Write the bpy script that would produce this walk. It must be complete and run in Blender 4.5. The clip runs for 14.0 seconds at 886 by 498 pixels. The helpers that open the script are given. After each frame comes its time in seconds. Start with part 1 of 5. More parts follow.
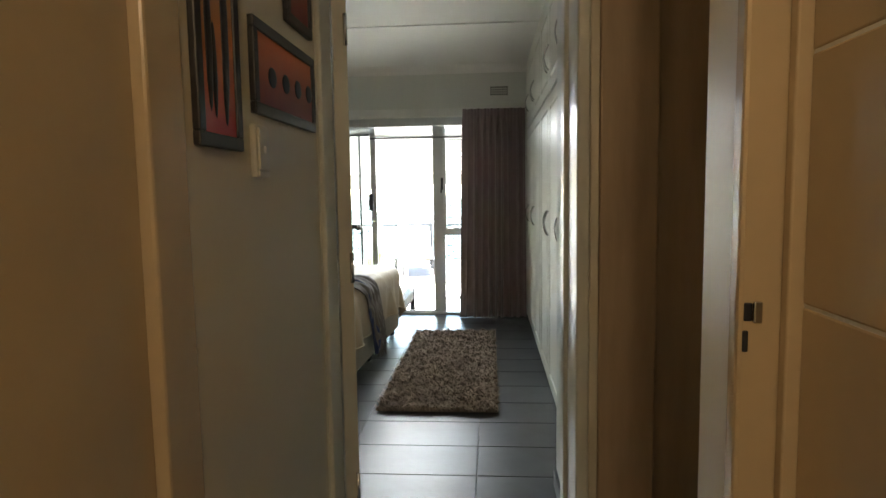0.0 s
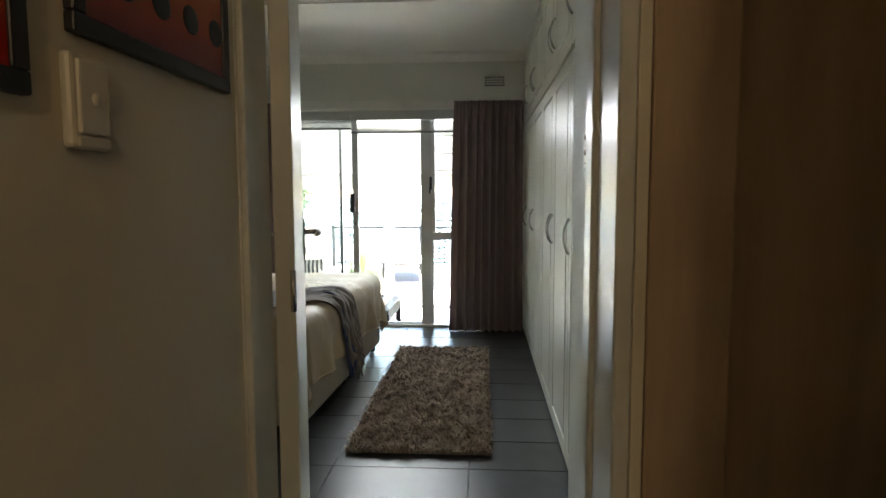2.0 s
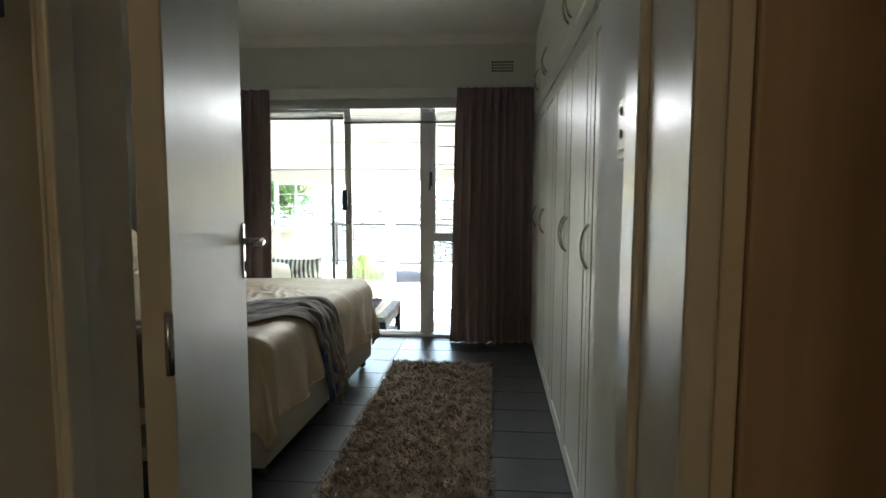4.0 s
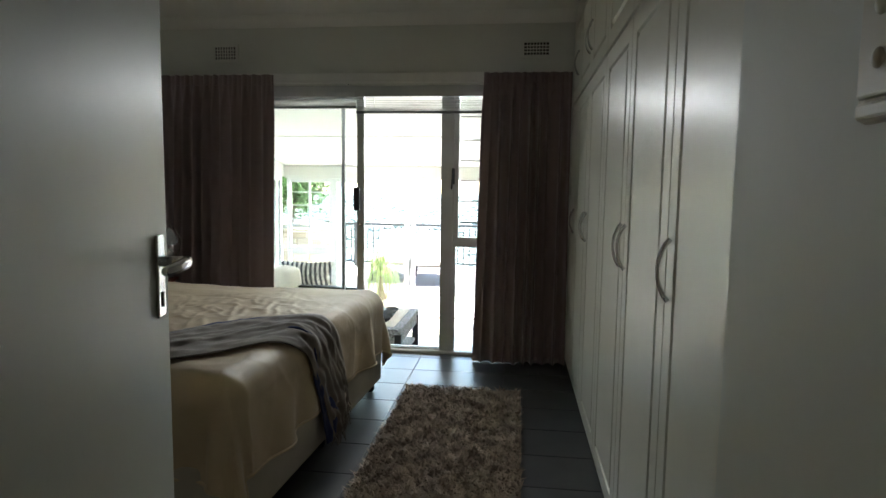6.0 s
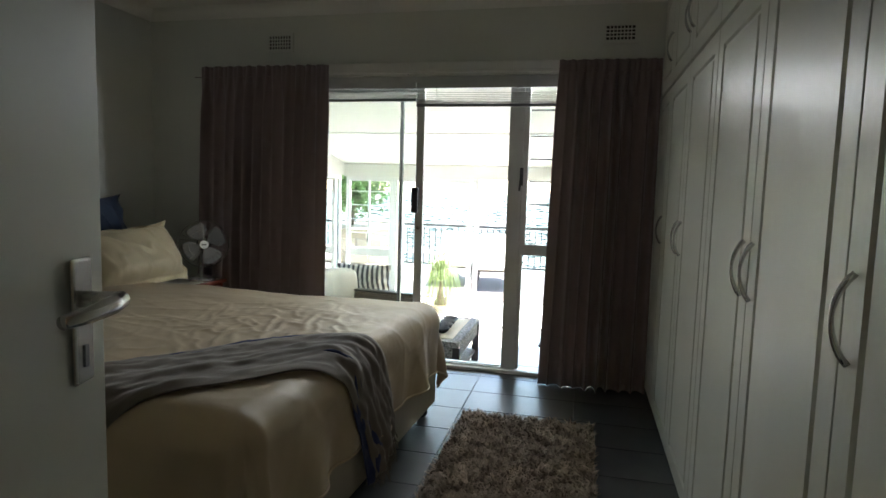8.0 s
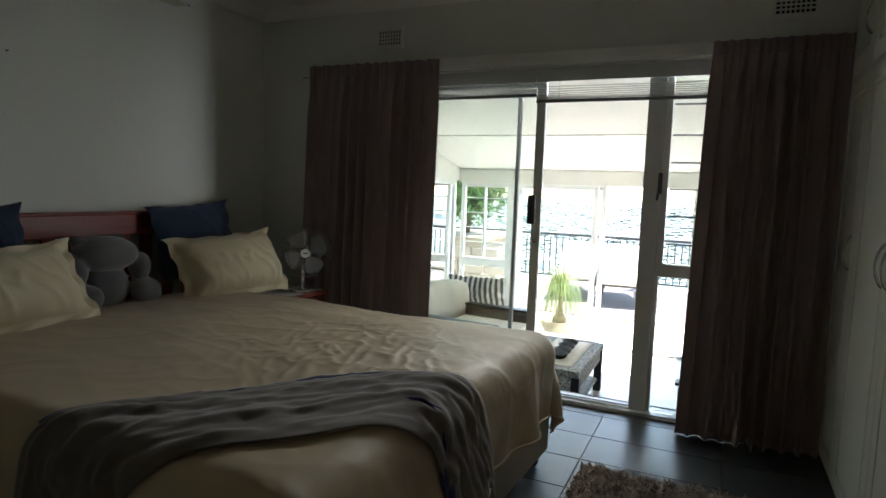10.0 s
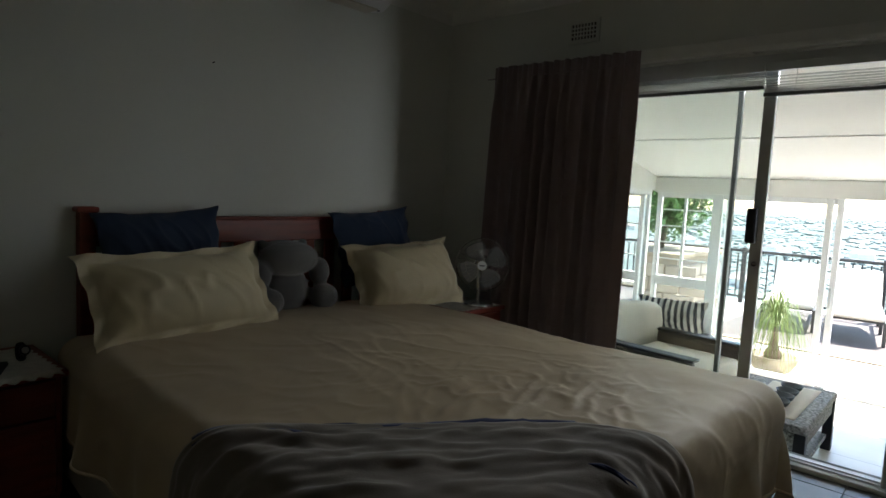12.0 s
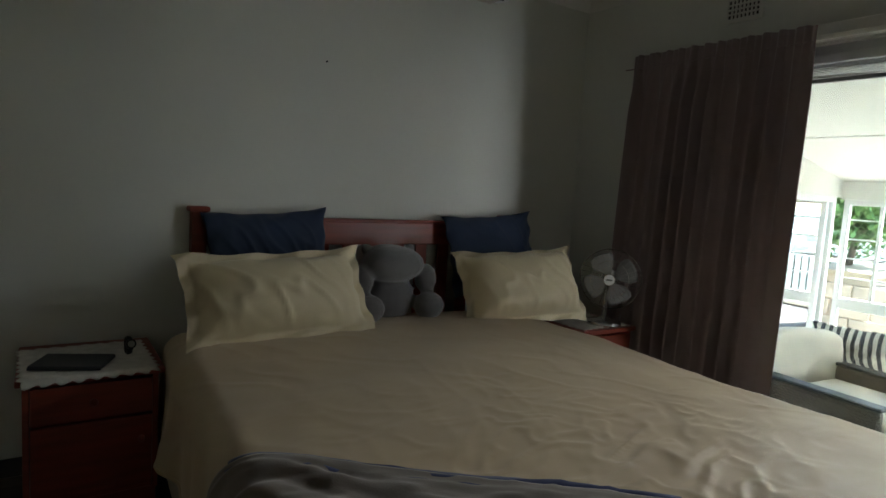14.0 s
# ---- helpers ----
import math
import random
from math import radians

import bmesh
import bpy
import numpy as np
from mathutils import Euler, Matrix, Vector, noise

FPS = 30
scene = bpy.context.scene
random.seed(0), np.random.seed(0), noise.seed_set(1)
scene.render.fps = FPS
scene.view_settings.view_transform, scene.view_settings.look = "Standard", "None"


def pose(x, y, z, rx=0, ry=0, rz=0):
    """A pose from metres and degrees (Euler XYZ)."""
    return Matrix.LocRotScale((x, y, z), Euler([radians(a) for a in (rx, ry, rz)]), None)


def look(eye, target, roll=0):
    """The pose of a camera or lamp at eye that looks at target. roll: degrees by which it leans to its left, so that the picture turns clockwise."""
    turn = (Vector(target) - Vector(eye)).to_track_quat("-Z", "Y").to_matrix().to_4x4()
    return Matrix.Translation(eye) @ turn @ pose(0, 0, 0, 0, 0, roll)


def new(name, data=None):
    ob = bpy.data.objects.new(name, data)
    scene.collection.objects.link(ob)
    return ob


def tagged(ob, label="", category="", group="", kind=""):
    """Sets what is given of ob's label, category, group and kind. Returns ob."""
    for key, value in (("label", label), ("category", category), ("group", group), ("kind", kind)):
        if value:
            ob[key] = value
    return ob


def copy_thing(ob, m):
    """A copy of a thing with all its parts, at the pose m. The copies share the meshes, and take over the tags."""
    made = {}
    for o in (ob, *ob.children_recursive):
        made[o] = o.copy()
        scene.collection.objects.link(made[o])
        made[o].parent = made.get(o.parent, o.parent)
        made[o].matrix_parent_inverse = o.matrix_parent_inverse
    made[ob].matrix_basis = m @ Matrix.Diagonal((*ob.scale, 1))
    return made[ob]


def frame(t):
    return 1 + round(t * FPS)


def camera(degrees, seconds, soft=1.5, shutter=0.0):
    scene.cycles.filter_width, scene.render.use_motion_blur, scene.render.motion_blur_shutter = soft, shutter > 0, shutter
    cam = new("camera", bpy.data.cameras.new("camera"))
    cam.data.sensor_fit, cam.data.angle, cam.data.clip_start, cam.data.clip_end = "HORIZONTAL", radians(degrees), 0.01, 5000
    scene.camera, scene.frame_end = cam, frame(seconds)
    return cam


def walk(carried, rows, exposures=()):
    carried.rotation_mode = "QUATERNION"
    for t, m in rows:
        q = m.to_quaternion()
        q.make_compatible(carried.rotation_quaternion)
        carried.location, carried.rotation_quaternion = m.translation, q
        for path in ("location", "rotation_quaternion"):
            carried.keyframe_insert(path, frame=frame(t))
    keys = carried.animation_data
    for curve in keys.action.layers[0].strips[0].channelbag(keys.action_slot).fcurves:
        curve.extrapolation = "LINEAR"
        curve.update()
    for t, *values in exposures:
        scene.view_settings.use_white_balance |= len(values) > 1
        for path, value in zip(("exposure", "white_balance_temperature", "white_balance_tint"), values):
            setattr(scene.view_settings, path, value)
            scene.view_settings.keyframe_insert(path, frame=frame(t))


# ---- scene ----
cam = camera(72.7, 14.0)
PATH = [
    (0, (0.379, 0.452, 1.267), (0.225, 2.437, 1.081), -0.9),
    (0.5, (0.389, 0.578, 1.26), (0.239, 2.564, 1.078), -0.8),
    (1, (0.385, 0.727, 1.252), (0.244, 2.714, 1.075), -0.5),
    (1.5, (0.374, 0.899, 1.26), (0.243, 2.886, 1.082), -0.3),
    (2, (0.367, 1.028, 1.248), (0.241, 3.016, 1.07), -0.2),
    (2.5, (0.381, 1.163, 1.246), (0.256, 3.151, 1.065), -0.0),
    (3, (0.416, 1.323, 1.256), (0.289, 3.31, 1.071), 0.1),
    (3.2, (0.44, 1.369, 1.262), (0.303, 3.355, 1.074), 0.1),
    (5.5, (0.353, 1.983, 1.248), (0.156, 3.963, 1.054), 0.6),
    (6, (0.374, 2.144, 1.255), (0.135, 4.12, 1.061), 0.8),
    (6.5, (0.387, 2.259, 1.252), (0.092, 4.228, 1.058), 1.0),
    (7, (0.378, 2.341, 1.249), (0.022, 4.299, 1.056), 1.2),
    (9.3, (0.239, 2.9, 1.28), (-0.414, 4.78, 1.084), 1.9),
    (9.5, (0.24, 2.941, 1.274), (-0.467, 4.802, 1.082), 1.9),
    (10, (0.212, 3.042, 1.271), (-0.613, 4.855, 1.08), 2.1),
    (10.5, (0.183, 3.111, 1.291), (-0.783, 4.85, 1.091), 2.5),
    (11, (0.133, 3.159, 1.284), (-0.975, 4.813, 1.082), 2.7),
    (11.5, (0.094, 3.239, 1.291), (-1.133, 4.806, 1.091), 3.0),
    (12, (0.037, 3.328, 1.271), (-1.289, 4.813, 1.083), 2.9),
    (12.5, (0.0, 3.417, 1.253), (-1.435, 4.798, 1.074), 2.8),
    (13, (-0.027, 3.474, 1.245), (-1.545, 4.764, 1.067), 3.0),
    (13.5, (-0.039, 3.558, 1.248), (-1.624, 4.763, 1.069), 3.2),
    (14, (-0.032, 3.672, 1.283), (-1.688, 4.774, 1.077), 3.5),
]
walk(cam, [(t, look(eye, target, roll)) for t, eye, target, roll in PATH], exposures=[(0.0, 4.5), (1.0, 4.45), (2.0, 4.2), (3.0, 4.0), (5.5, 3.55), (6.5, 3.5), (7.2, 3.45), (9.5, 3.1), (10.0, 2.95), (11.0, 2.55), (12.0, 2.42), (12.5, 2.58), (13.0, 2.83), (14.0, 3.25)])

# ---- world, sun and lamps ----
world = bpy.data.worlds.new("world")
scene.world = world
world.use_nodes = True
wn = world.node_tree.nodes
sky = wn.new("ShaderNodeTexSky")
sky.sky_type = "NISHITA"
sky.sun_disc = False
sky.sun_elevation = radians(58)
sky.sun_rotation = radians(20)
sky.dust_density = 0.6
sky.air_density = 1.2
world.node_tree.links.new(sky.outputs[0], wn["Background"].inputs[0])
wn["Background"].inputs[1].default_value = 0.15

sun_data = bpy.data.lights.new("sun", "SUN")
sun_data.energy = 4.6
sun_data.angle = radians(1.5)
sun_data.color = (1.0, 0.96, 0.9)
sun = new("sun", sun_data)
sun.matrix_world = look((6, 16, 28), (0, 0, 0))

# daylight standing in the door's opening: along its head, and in the side window behind the curtain
def opening_light(name, width, height, watts, eye, target, spread=100):
    data = bpy.data.lights.new(name, "AREA")
    data.shape, data.size, data.size_y, data.energy = "RECTANGLE", width, height, watts
    data.color = (0.93, 0.98, 1.0)
    data.spread = radians(spread)
    new(name, data).matrix_world = look(eye, target)


opening_light("head_daylight", 1.9, 0.07, 1.3, (-0.5, 7.20, 1.995), (-0.3, 3.8, 0.8))
opening_light("side_daylight", 0.28, 1.7, 0.66, (0.33, 6.93, 1.05), (-2.9, 5.9, 1.05), 64)

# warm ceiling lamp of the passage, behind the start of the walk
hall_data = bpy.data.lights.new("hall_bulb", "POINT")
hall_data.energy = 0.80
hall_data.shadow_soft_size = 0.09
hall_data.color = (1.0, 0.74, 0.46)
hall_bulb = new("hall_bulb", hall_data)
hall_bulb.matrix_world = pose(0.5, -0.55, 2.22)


# ---- materials ----
def base_nodes(name):
    m = bpy.data.materials.new(name)
    m.use_nodes = True
    nt = m.node_tree
    return m, nt, nt.nodes["Principled BSDF"], nt.nodes, nt.links


def shade(col, k):
    return tuple(min(1.0, c * k) for c in col) + (1,)


def mat(name, col, rough=0.5, metal=0.0, scale=3.0, var=0.1, bump=0.05, bscale=90.0, rand=0.0,
        stretch=(1, 1, 1), sheen=0.0, coat=0.0, dist=0.002, col2=None, island=False):
    """Colour with broad mottling and fine grain, uneven gloss and fine relief."""
    m, nt, p, n, l = base_nodes(name)
    tc = n.new("ShaderNodeTexCoord")
    mp = n.new("ShaderNodeMapping")
    mp.inputs["Scale"].default_value = stretch
    l.new(tc.outputs["Object"], mp.inputs[0])
    big, fine = n.new("ShaderNodeTexNoise"), n.new("ShaderNodeTexNoise")
    big.inputs["Scale"].default_value, big.inputs["Detail"].default_value = scale, 5
    fine.inputs["Scale"].default_value, fine.inputs["Detail"].default_value = bscale, 4
    l.new(mp.outputs[0], big.inputs["Vector"])
    l.new(mp.outputs[0], fine.inputs["Vector"])
    ramp = n.new("ShaderNodeValToRGB")
    ramp.color_ramp.elements[0].position, ramp.color_ramp.elements[1].position = 0.3, 0.7
    ramp.color_ramp.elements[0].color = shade(col, 1 - var)
    ramp.color_ramp.elements[1].color = shade(col2 or col, 1 + var)
    l.new(big.outputs["Fac"], ramp.inputs[0])
    hsv = n.new("ShaderNodeHueSaturation")
    l.new(ramp.outputs[0], hsv.inputs["Color"])
    mix = n.new("ShaderNodeMath")
    mix.operation = "MULTIPLY_ADD"
    l.new(fine.outputs["Fac"], mix.inputs[0])
    mix.inputs[1].default_value = var * 0.8
    mix.inputs[2].default_value = 1 - var * 0.4
    last = mix
    if rand or island:
        src = n.new("ShaderNodeNewGeometry").outputs["Random Per Island"] if island else n.new("ShaderNodeObjectInfo").outputs["Random"]
        r = n.new("ShaderNodeMath")
        r.operation = "MULTIPLY_ADD"
        l.new(src, r.inputs[0])
        r.inputs[1].default_value = rand
        l.new(mix.outputs[0], r.inputs[2])
        last = r
    l.new(last.outputs[0], hsv.inputs["Value"])
    l.new(hsv.outputs[0], p.inputs["Base Color"])
    rr = n.new("ShaderNodeMath")
    rr.operation = "MULTIPLY_ADD"
    l.new(big.outputs["Fac"], rr.inputs[0])
    rr.inputs[1].default_value = 0.2 * rough
    rr.inputs[2].default_value = 0.9 * rough
    l.new(rr.outputs[0], p.inputs["Roughness"])
    p.inputs["Metallic"].default_value = metal
    p.inputs["Sheen Weight"].default_value = sheen
    p.inputs["Coat Weight"].default_value = coat
    p.inputs["Coat Roughness"].default_value = 0.15
    if bump:
        b = n.new("ShaderNodeBump")
        b.inputs["Strength"].default_value = bump
        b.inputs["Distance"].default_value = dist
        l.new(fine.outputs["Fac"], b.inputs["Height"])
        l.new(b.outputs[0], p.inputs["Normal"])
    return m


def woven(name, col, rough=0.7, pitch=0.02, bump=0.6, var=0.25):
    """Basket weave: crossing waves for colour and relief."""
    m, nt, p, n, l = base_nodes(name)
    tc = n.new("ShaderNodeTexCoord")
    w1, w2 = n.new("ShaderNodeTexWave"), n.new("ShaderNodeTexWave")
    w1.bands_direction, w2.bands_direction = "Z", "DIAGONAL"
    for w in (w1, w2):
        w.inputs["Scale"].default_value = 0.31 / pitch
        w.inputs["Distortion"].default_value = 1.2
        l.new(tc.outputs["Object"], w.inputs["Vector"])
    mul = n.new("ShaderNodeMath")
    mul.operation = "MULTIPLY"
    l.new(w1.outputs["Fac"], mul.inputs[0])
    l.new(w2.outputs["Fac"], mul.inputs[1])
    ramp = n.new("ShaderNodeValToRGB")
    ramp.color_ramp.elements[0].color = shade(col, 1 - var)
    ramp.color_ramp.elements[1].color = shade(col, 1 + 3 * var)
    l.new(mul.outputs[0], ramp.inputs[0])
    l.new(ramp.outputs[0], p.inputs["Base Color"])
    p.inputs["Roughness"].default_value = rough
    b = n.new("ShaderNodeBump")
    b.inputs["Strength"].default_value = bump
    b.inputs["Distance"].default_value = 0.006
    l.new(mul.outputs[0], b.inputs["Height"])
    l.new(b.outputs[0], p.inputs["Normal"])
    return m


def striped(name, a, b_, width, axis="X", rough=0.8):
    m, nt, p, n, l = base_nodes(name)
    tc = n.new("ShaderNodeTexCoord")
    w = n.new("ShaderNodeTexWave")
    w.bands_direction = axis
    w.inputs["Scale"].default_value = 0.314 / width
    l.new(tc.outputs["Object"], w.inputs["Vector"])
    ramp = n.new("ShaderNodeValToRGB")
    ramp.color_ramp.interpolation = "CONSTANT"
    ramp.color_ramp.elements[1].position = 0.5
    ramp.color_ramp.elements[0].color = (*a, 1)
    ramp.color_ramp.elements[1].color = (*b_, 1)
    l.new(w.outputs["Fac"], ramp.inputs[0])
    l.new(ramp.outputs[0], p.inputs["Base Color"])
    p.inputs["Roughness"].default_value = rough
    return m


def glass_mat(name, tint=(0.96, 0.98, 0.97)):
    m, nt, p, n, l = base_nodes(name)
    tr, gl, fr, mx = n.new("ShaderNodeBsdfTransparent"), n.new("ShaderNodeBsdfGlossy"), n.new("ShaderNodeFresnel"), n.new("ShaderNodeMixShader")
    tr.inputs[0].default_value = (*tint, 1)
    gl.inputs["Roughness"].default_value = 0.02
    fr.inputs[0].default_value = 1.45
    l.new(fr.outputs[0], mx.inputs[0])
    l.new(tr.outputs[0], mx.inputs[1])
    l.new(gl.outputs[0], mx.inputs[2])
    l.new(mx.outputs[0], n["Material Output"].inputs[0])
    return m


PLASTER = mat("wall_plaster", (0.70, 0.715, 0.67), 0.6, scale=1.3, var=0.03, bump=0.12, bscale=45, dist=0.003)
HALLWALL = mat("passage_plaster", (0.68, 0.63, 0.52), 0.42, scale=1.6, var=0.04, bump=0.12, bscale=45, dist=0.003)
CEIL = mat("ceiling_board", (0.80, 0.80, 0.77), 0.7, scale=0.9, var=0.03, bump=0.06, bscale=30)
TRIMW = mat("white_gloss_trim", (0.76, 0.76, 0.73), 0.35, scale=5, var=0.05, bump=0.05, bscale=60)
STEELF = mat("painted_door_frame", (0.66, 0.66, 0.61), 0.3, scale=6, var=0.06, bump=0.08, bscale=50)
DOORP = mat("painted_door", (0.61, 0.61, 0.56), 0.42, scale=4, var=0.04, bump=0.25, bscale=28, dist=0.002)
CREAMD = mat("cream_gloss_door", (0.54, 0.43, 0.285), 0.22, scale=4, var=0.05, bump=0.08, bscale=30)
DARKD = mat("side_door_stain_and_shade", (0.42, 0.315, 0.215), 0.45, scale=3, var=0.12, bump=0.1, bscale=50, stretch=(6, 6, 0.7))
CUP = mat("white_foil_cupboard", (0.72, 0.71, 0.63), 0.36, scale=3, var=0.025, bump=0.03, bscale=70)
GROUT = mat("grout", (0.16, 0.16, 0.15), 0.9, scale=20, var=0.2, bump=0.2)
TILE = mat("slate_grey_tile", (0.050, 0.052, 0.055), 0.36, scale=5, var=0.22, bump=0.22, bscale=14, rand=0.25, dist=0.0025)
CHROME = mat("satin_chrome", (0.62, 0.62, 0.62), 0.22, metal=1.0, scale=9, var=0.05, bump=0.0)
ALU = mat("white_aluminium", (0.58, 0.60, 0.60), 0.38, scale=6, var=0.05, bump=0.02)
ALUW = mat("patio_white_aluminium", (0.84, 0.85, 0.85), 0.4, scale=6, var=0.03, bump=0.02)
FANB = mat("grey_fan_blade", (0.24, 0.245, 0.25), 0.3, scale=8, var=0.08, bump=0.0)
ALUD = mat("grey_aluminium", (0.18, 0.19, 0.19), 0.42, scale=6, var=0.08, bump=0.02)
BLACK = mat("black_plastic", (0.016, 0.018, 0.024), 0.42, scale=8, var=0.15, bump=0.03)
SLAT = mat("blind_slat", (0.50, 0.50, 0.47), 0.45, scale=6, var=0.05, bump=0.0)
GLASS = glass_mat("window_glass")
CURT = mat("mauve_curtain", (0.255, 0.196, 0.205), 0.82, scale=4, var=0.10, bump=0.25, bscale=260, stretch=(1, 1, 0.25), sheen=0.25)
DUVET = mat("beige_sateen", (0.51, 0.396, 0.256), 0.48, scale=3, var=0.05, bump=0.15, bscale=420, sheen=0.15)
PILLOW = mat("cream_sateen", (0.65, 0.56, 0.375), 0.5, scale=4, var=0.04, bump=0.12, bscale=420, sheen=0.15)
DIVAN = mat("divan_fabric", (0.44, 0.39, 0.32), 0.85, scale=5, var=0.08, bump=0.3, bscale=300)
NAVY = mat("navy_cotton", (0.018, 0.034, 0.075), 0.8, scale=5, var=0.15, bump=0.25, bscale=300, sheen=0.1)
THROW = mat("grey_throw", (0.16, 0.132, 0.11), 0.88, scale=5, var=0.18, bump=0.35, bscale=240, sheen=0.3)
THROWB = mat("blue_throw_lining", (0.020, 0.032, 0.11), 0.85, scale=5, var=0.2, bump=0.3, bscale=240, sheen=0.2)
REDW = mat("red_stained_pine", (0.22, 0.035, 0.018), 0.42, scale=4, var=0.22, bump=0.15, bscale=40, stretch=(8, 0.8, 8), coat=0.2)
PLUSH = mat("grey_plush", (0.13, 0.125, 0.125), 0.95, scale=7, var=0.15, bump=0.7, bscale=190, sheen=0.5, dist=0.004)
DOILY = mat("white_crochet", (0.62, 0.60, 0.55), 0.9, scale=30, var=0.12, bump=0.8, bscale=160, dist=0.003)
RUGM = mat("brown_shaggy_wool", (0.31, 0.245, 0.195), 0.95, scale=9, var=0.25, bump=0.3, bscale=120, rand=0.24, island=True, col2=(0.38, 0.315, 0.26))
SWITCHW = mat("ivory_switch", (0.66, 0.63, 0.55), 0.35, scale=8, var=0.04, bump=0.0)
HOLE = mat("vent_dark", (0.02, 0.02, 0.02), 0.9, scale=8, var=0.2, bump=0.0)
FRAMEB = mat("black_picture_frame", (0.018, 0.015, 0.016), 0.4, scale=9, var=0.2, bump=0.1)
PFLOOR = mat("cream_patio_tile", (0.66, 0.62, 0.55), 0.35, scale=3, var=0.07, bump=0.1, bscale=30, rand=0.06)
WHITEP = mat("white_patio_paint", (0.82, 0.81, 0.77), 0.6, scale=2, var=0.03, bump=0.08, bscale=40)
DECK = mat("deck_paving", (0.46, 0.44, 0.40), 0.6, scale=2, var=0.12, bump=0.3, bscale=25)
STONE = mat("pale_planter_stone", (0.33, 0.27, 0.215), 0.8, scale=6, var=0.2, bump=0.5, bscale=30, rand=0.2, dist=0.006)
WICK = woven("dark_wicker", (0.10, 0.076, 0.056), 0.55, 0.016)
WICKG = mat("grey_seagrass", (0.085, 0.085, 0.085), 0.8, scale=70, var=0.6, bump=0.7, bscale=90, dist=0.004, col2=(0.30, 0.30, 0.29))
CUSH = mat("cream_cushion", (0.66, 0.60, 0.50), 0.85, scale=5, var=0.06, bump=0.2, bscale=240)
STRIPE = striped("striped_cushion", (0.045, 0.055, 0.075), (0.72, 0.70, 0.64), 0.045)
RAILM = mat("dark_rail", (0.035, 0.032, 0.03), 0.5, scale=8, var=0.2, bump=0.1)
POT = mat("terracotta_cream_pot", (0.30, 0.235, 0.16), 0.75, scale=6, var=0.15, bump=0.3, bscale=50)
LEAF = mat("strap_leaf", (0.085, 0.15, 0.03), 0.5, scale=9, var=0.2, bump=0.1, rand=0.35, island=True, col2=(0.16, 0.19, 0.05))
TREEL = mat("tree_leaf", (0.11, 0.20, 0.06), 0.5, scale=3, var=0.25, bump=0.1, rand=0.5, island=True)
BARK = mat("bark", (0.14, 0.10, 0.07), 0.9, scale=9, var=0.3, bump=0.8, bscale=40, dist=0.01)
def hillside(name, dark, pale):
    """Patchy woodland seen across a valley: clumps of trees and paler clearings."""
    m, nt, p, n, l = base_nodes(name)
    tc, big, fine, add, ramp = n.new("ShaderNodeTexCoord"), n.new("ShaderNodeTexNoise"), n.new("ShaderNodeTexNoise"), n.new("ShaderNodeMath"), n.new("ShaderNodeValToRGB")
    big.inputs["Scale"].default_value, big.inputs["Detail"].default_value = 0.03, 6.0
    fine.inputs["Scale"].default_value, fine.inputs["Detail"].default_value = 0.16, 9.0
    add.operation = "ADD"
    for t in (big, fine):
        l.new(tc.outputs["Object"], t.inputs["Vector"])
    l.new(big.outputs["Fac"], add.inputs[0])
    l.new(fine.outputs["Fac"], add.inputs[1])
    ramp.color_ramp.elements[0].position, ramp.color_ramp.elements[1].position = 0.43, 0.57
    ramp.color_ramp.elements[0].color, ramp.color_ramp.elements[1].color = (*dark, 1), (*pale, 1)
    half = n.new("ShaderNodeMath")
    half.operation = "MULTIPLY"
    half.inputs[1].default_value = 0.5
    l.new(add.outputs[0], half.inputs[0])
    l.new(half.outputs[0], ramp.inputs[0])
    l.new(ramp.outputs[0], p.inputs["Base Color"])
    p.inputs["Roughness"].default_value = 0.95
    return m


# distance haze is mixed into both base colours: paler, bluer, low in contrast
WOODL = mat("haze_paled_canopy", (0.135, 0.165, 0.15), 0.9, scale=0.05, var=0.2, bump=0.0, bscale=0.8, rand=0.25, island=True)
HILL = hillside("haze_paled_hill", (0.08, 0.108, 0.10), (0.16, 0.185, 0.175))
HOUSEW = mat("far_house_wall", (0.60, 0.57, 0.53), 0.8, scale=0.2, var=0.1, bump=0.0, rand=0.3)
HOUSER = mat("far_house_roof", (0.30, 0.25, 0.22), 0.8, scale=0.2, var=0.2, bump=0.0, rand=0.3)
DECKB = mat("brown_deck", (0.085, 0.066, 0.058), 0.7, scale=2, var=0.15, bump=0.15, bscale=30, stretch=(1, 8, 1))


# ---- building helpers ----
def box(bm, x0, x1, y0, y1, z0, z1, bevel=0.0, seg=2):
    vs = [bm.verts.new((x, y, z)) for x in (x0, x1) for y in (y0, y1) for z in (z0, z1)]
    fs = [bm.faces.new([vs[i] for i in q]) for q in ((0, 1, 3, 2), (4, 6, 7, 5), (0, 4, 5, 1), (2, 3, 7, 6), (0, 2, 6, 4), (1, 5, 7, 3))]
    if bevel:
        es = list({e for f in fs for e in f.edges})
        bmesh.ops.bevel(bm, geom=es, offset=bevel, segments=seg, affect="EDGES", profile=0.5)
    return bm


def boxes(*args, bevel=0.0):
    bm = bmesh.new()
    for a in args:
        box(bm, *a, bevel=bevel)
    return bm


def rod(bm, a, b, r, r2=None, seg=12, caps=True):
    a, b = Vector(a), Vector(b)
    d = b - a
    m = Matrix.Translation((a + b) / 2) @ d.to_track_quat("Z", "Y").to_matrix().to_4x4()
    bmesh.ops.create_cone(bm, cap_ends=caps, segments=seg, radius1=r, radius2=r if r2 is None else r2, depth=d.length, matrix=m)
    return bm


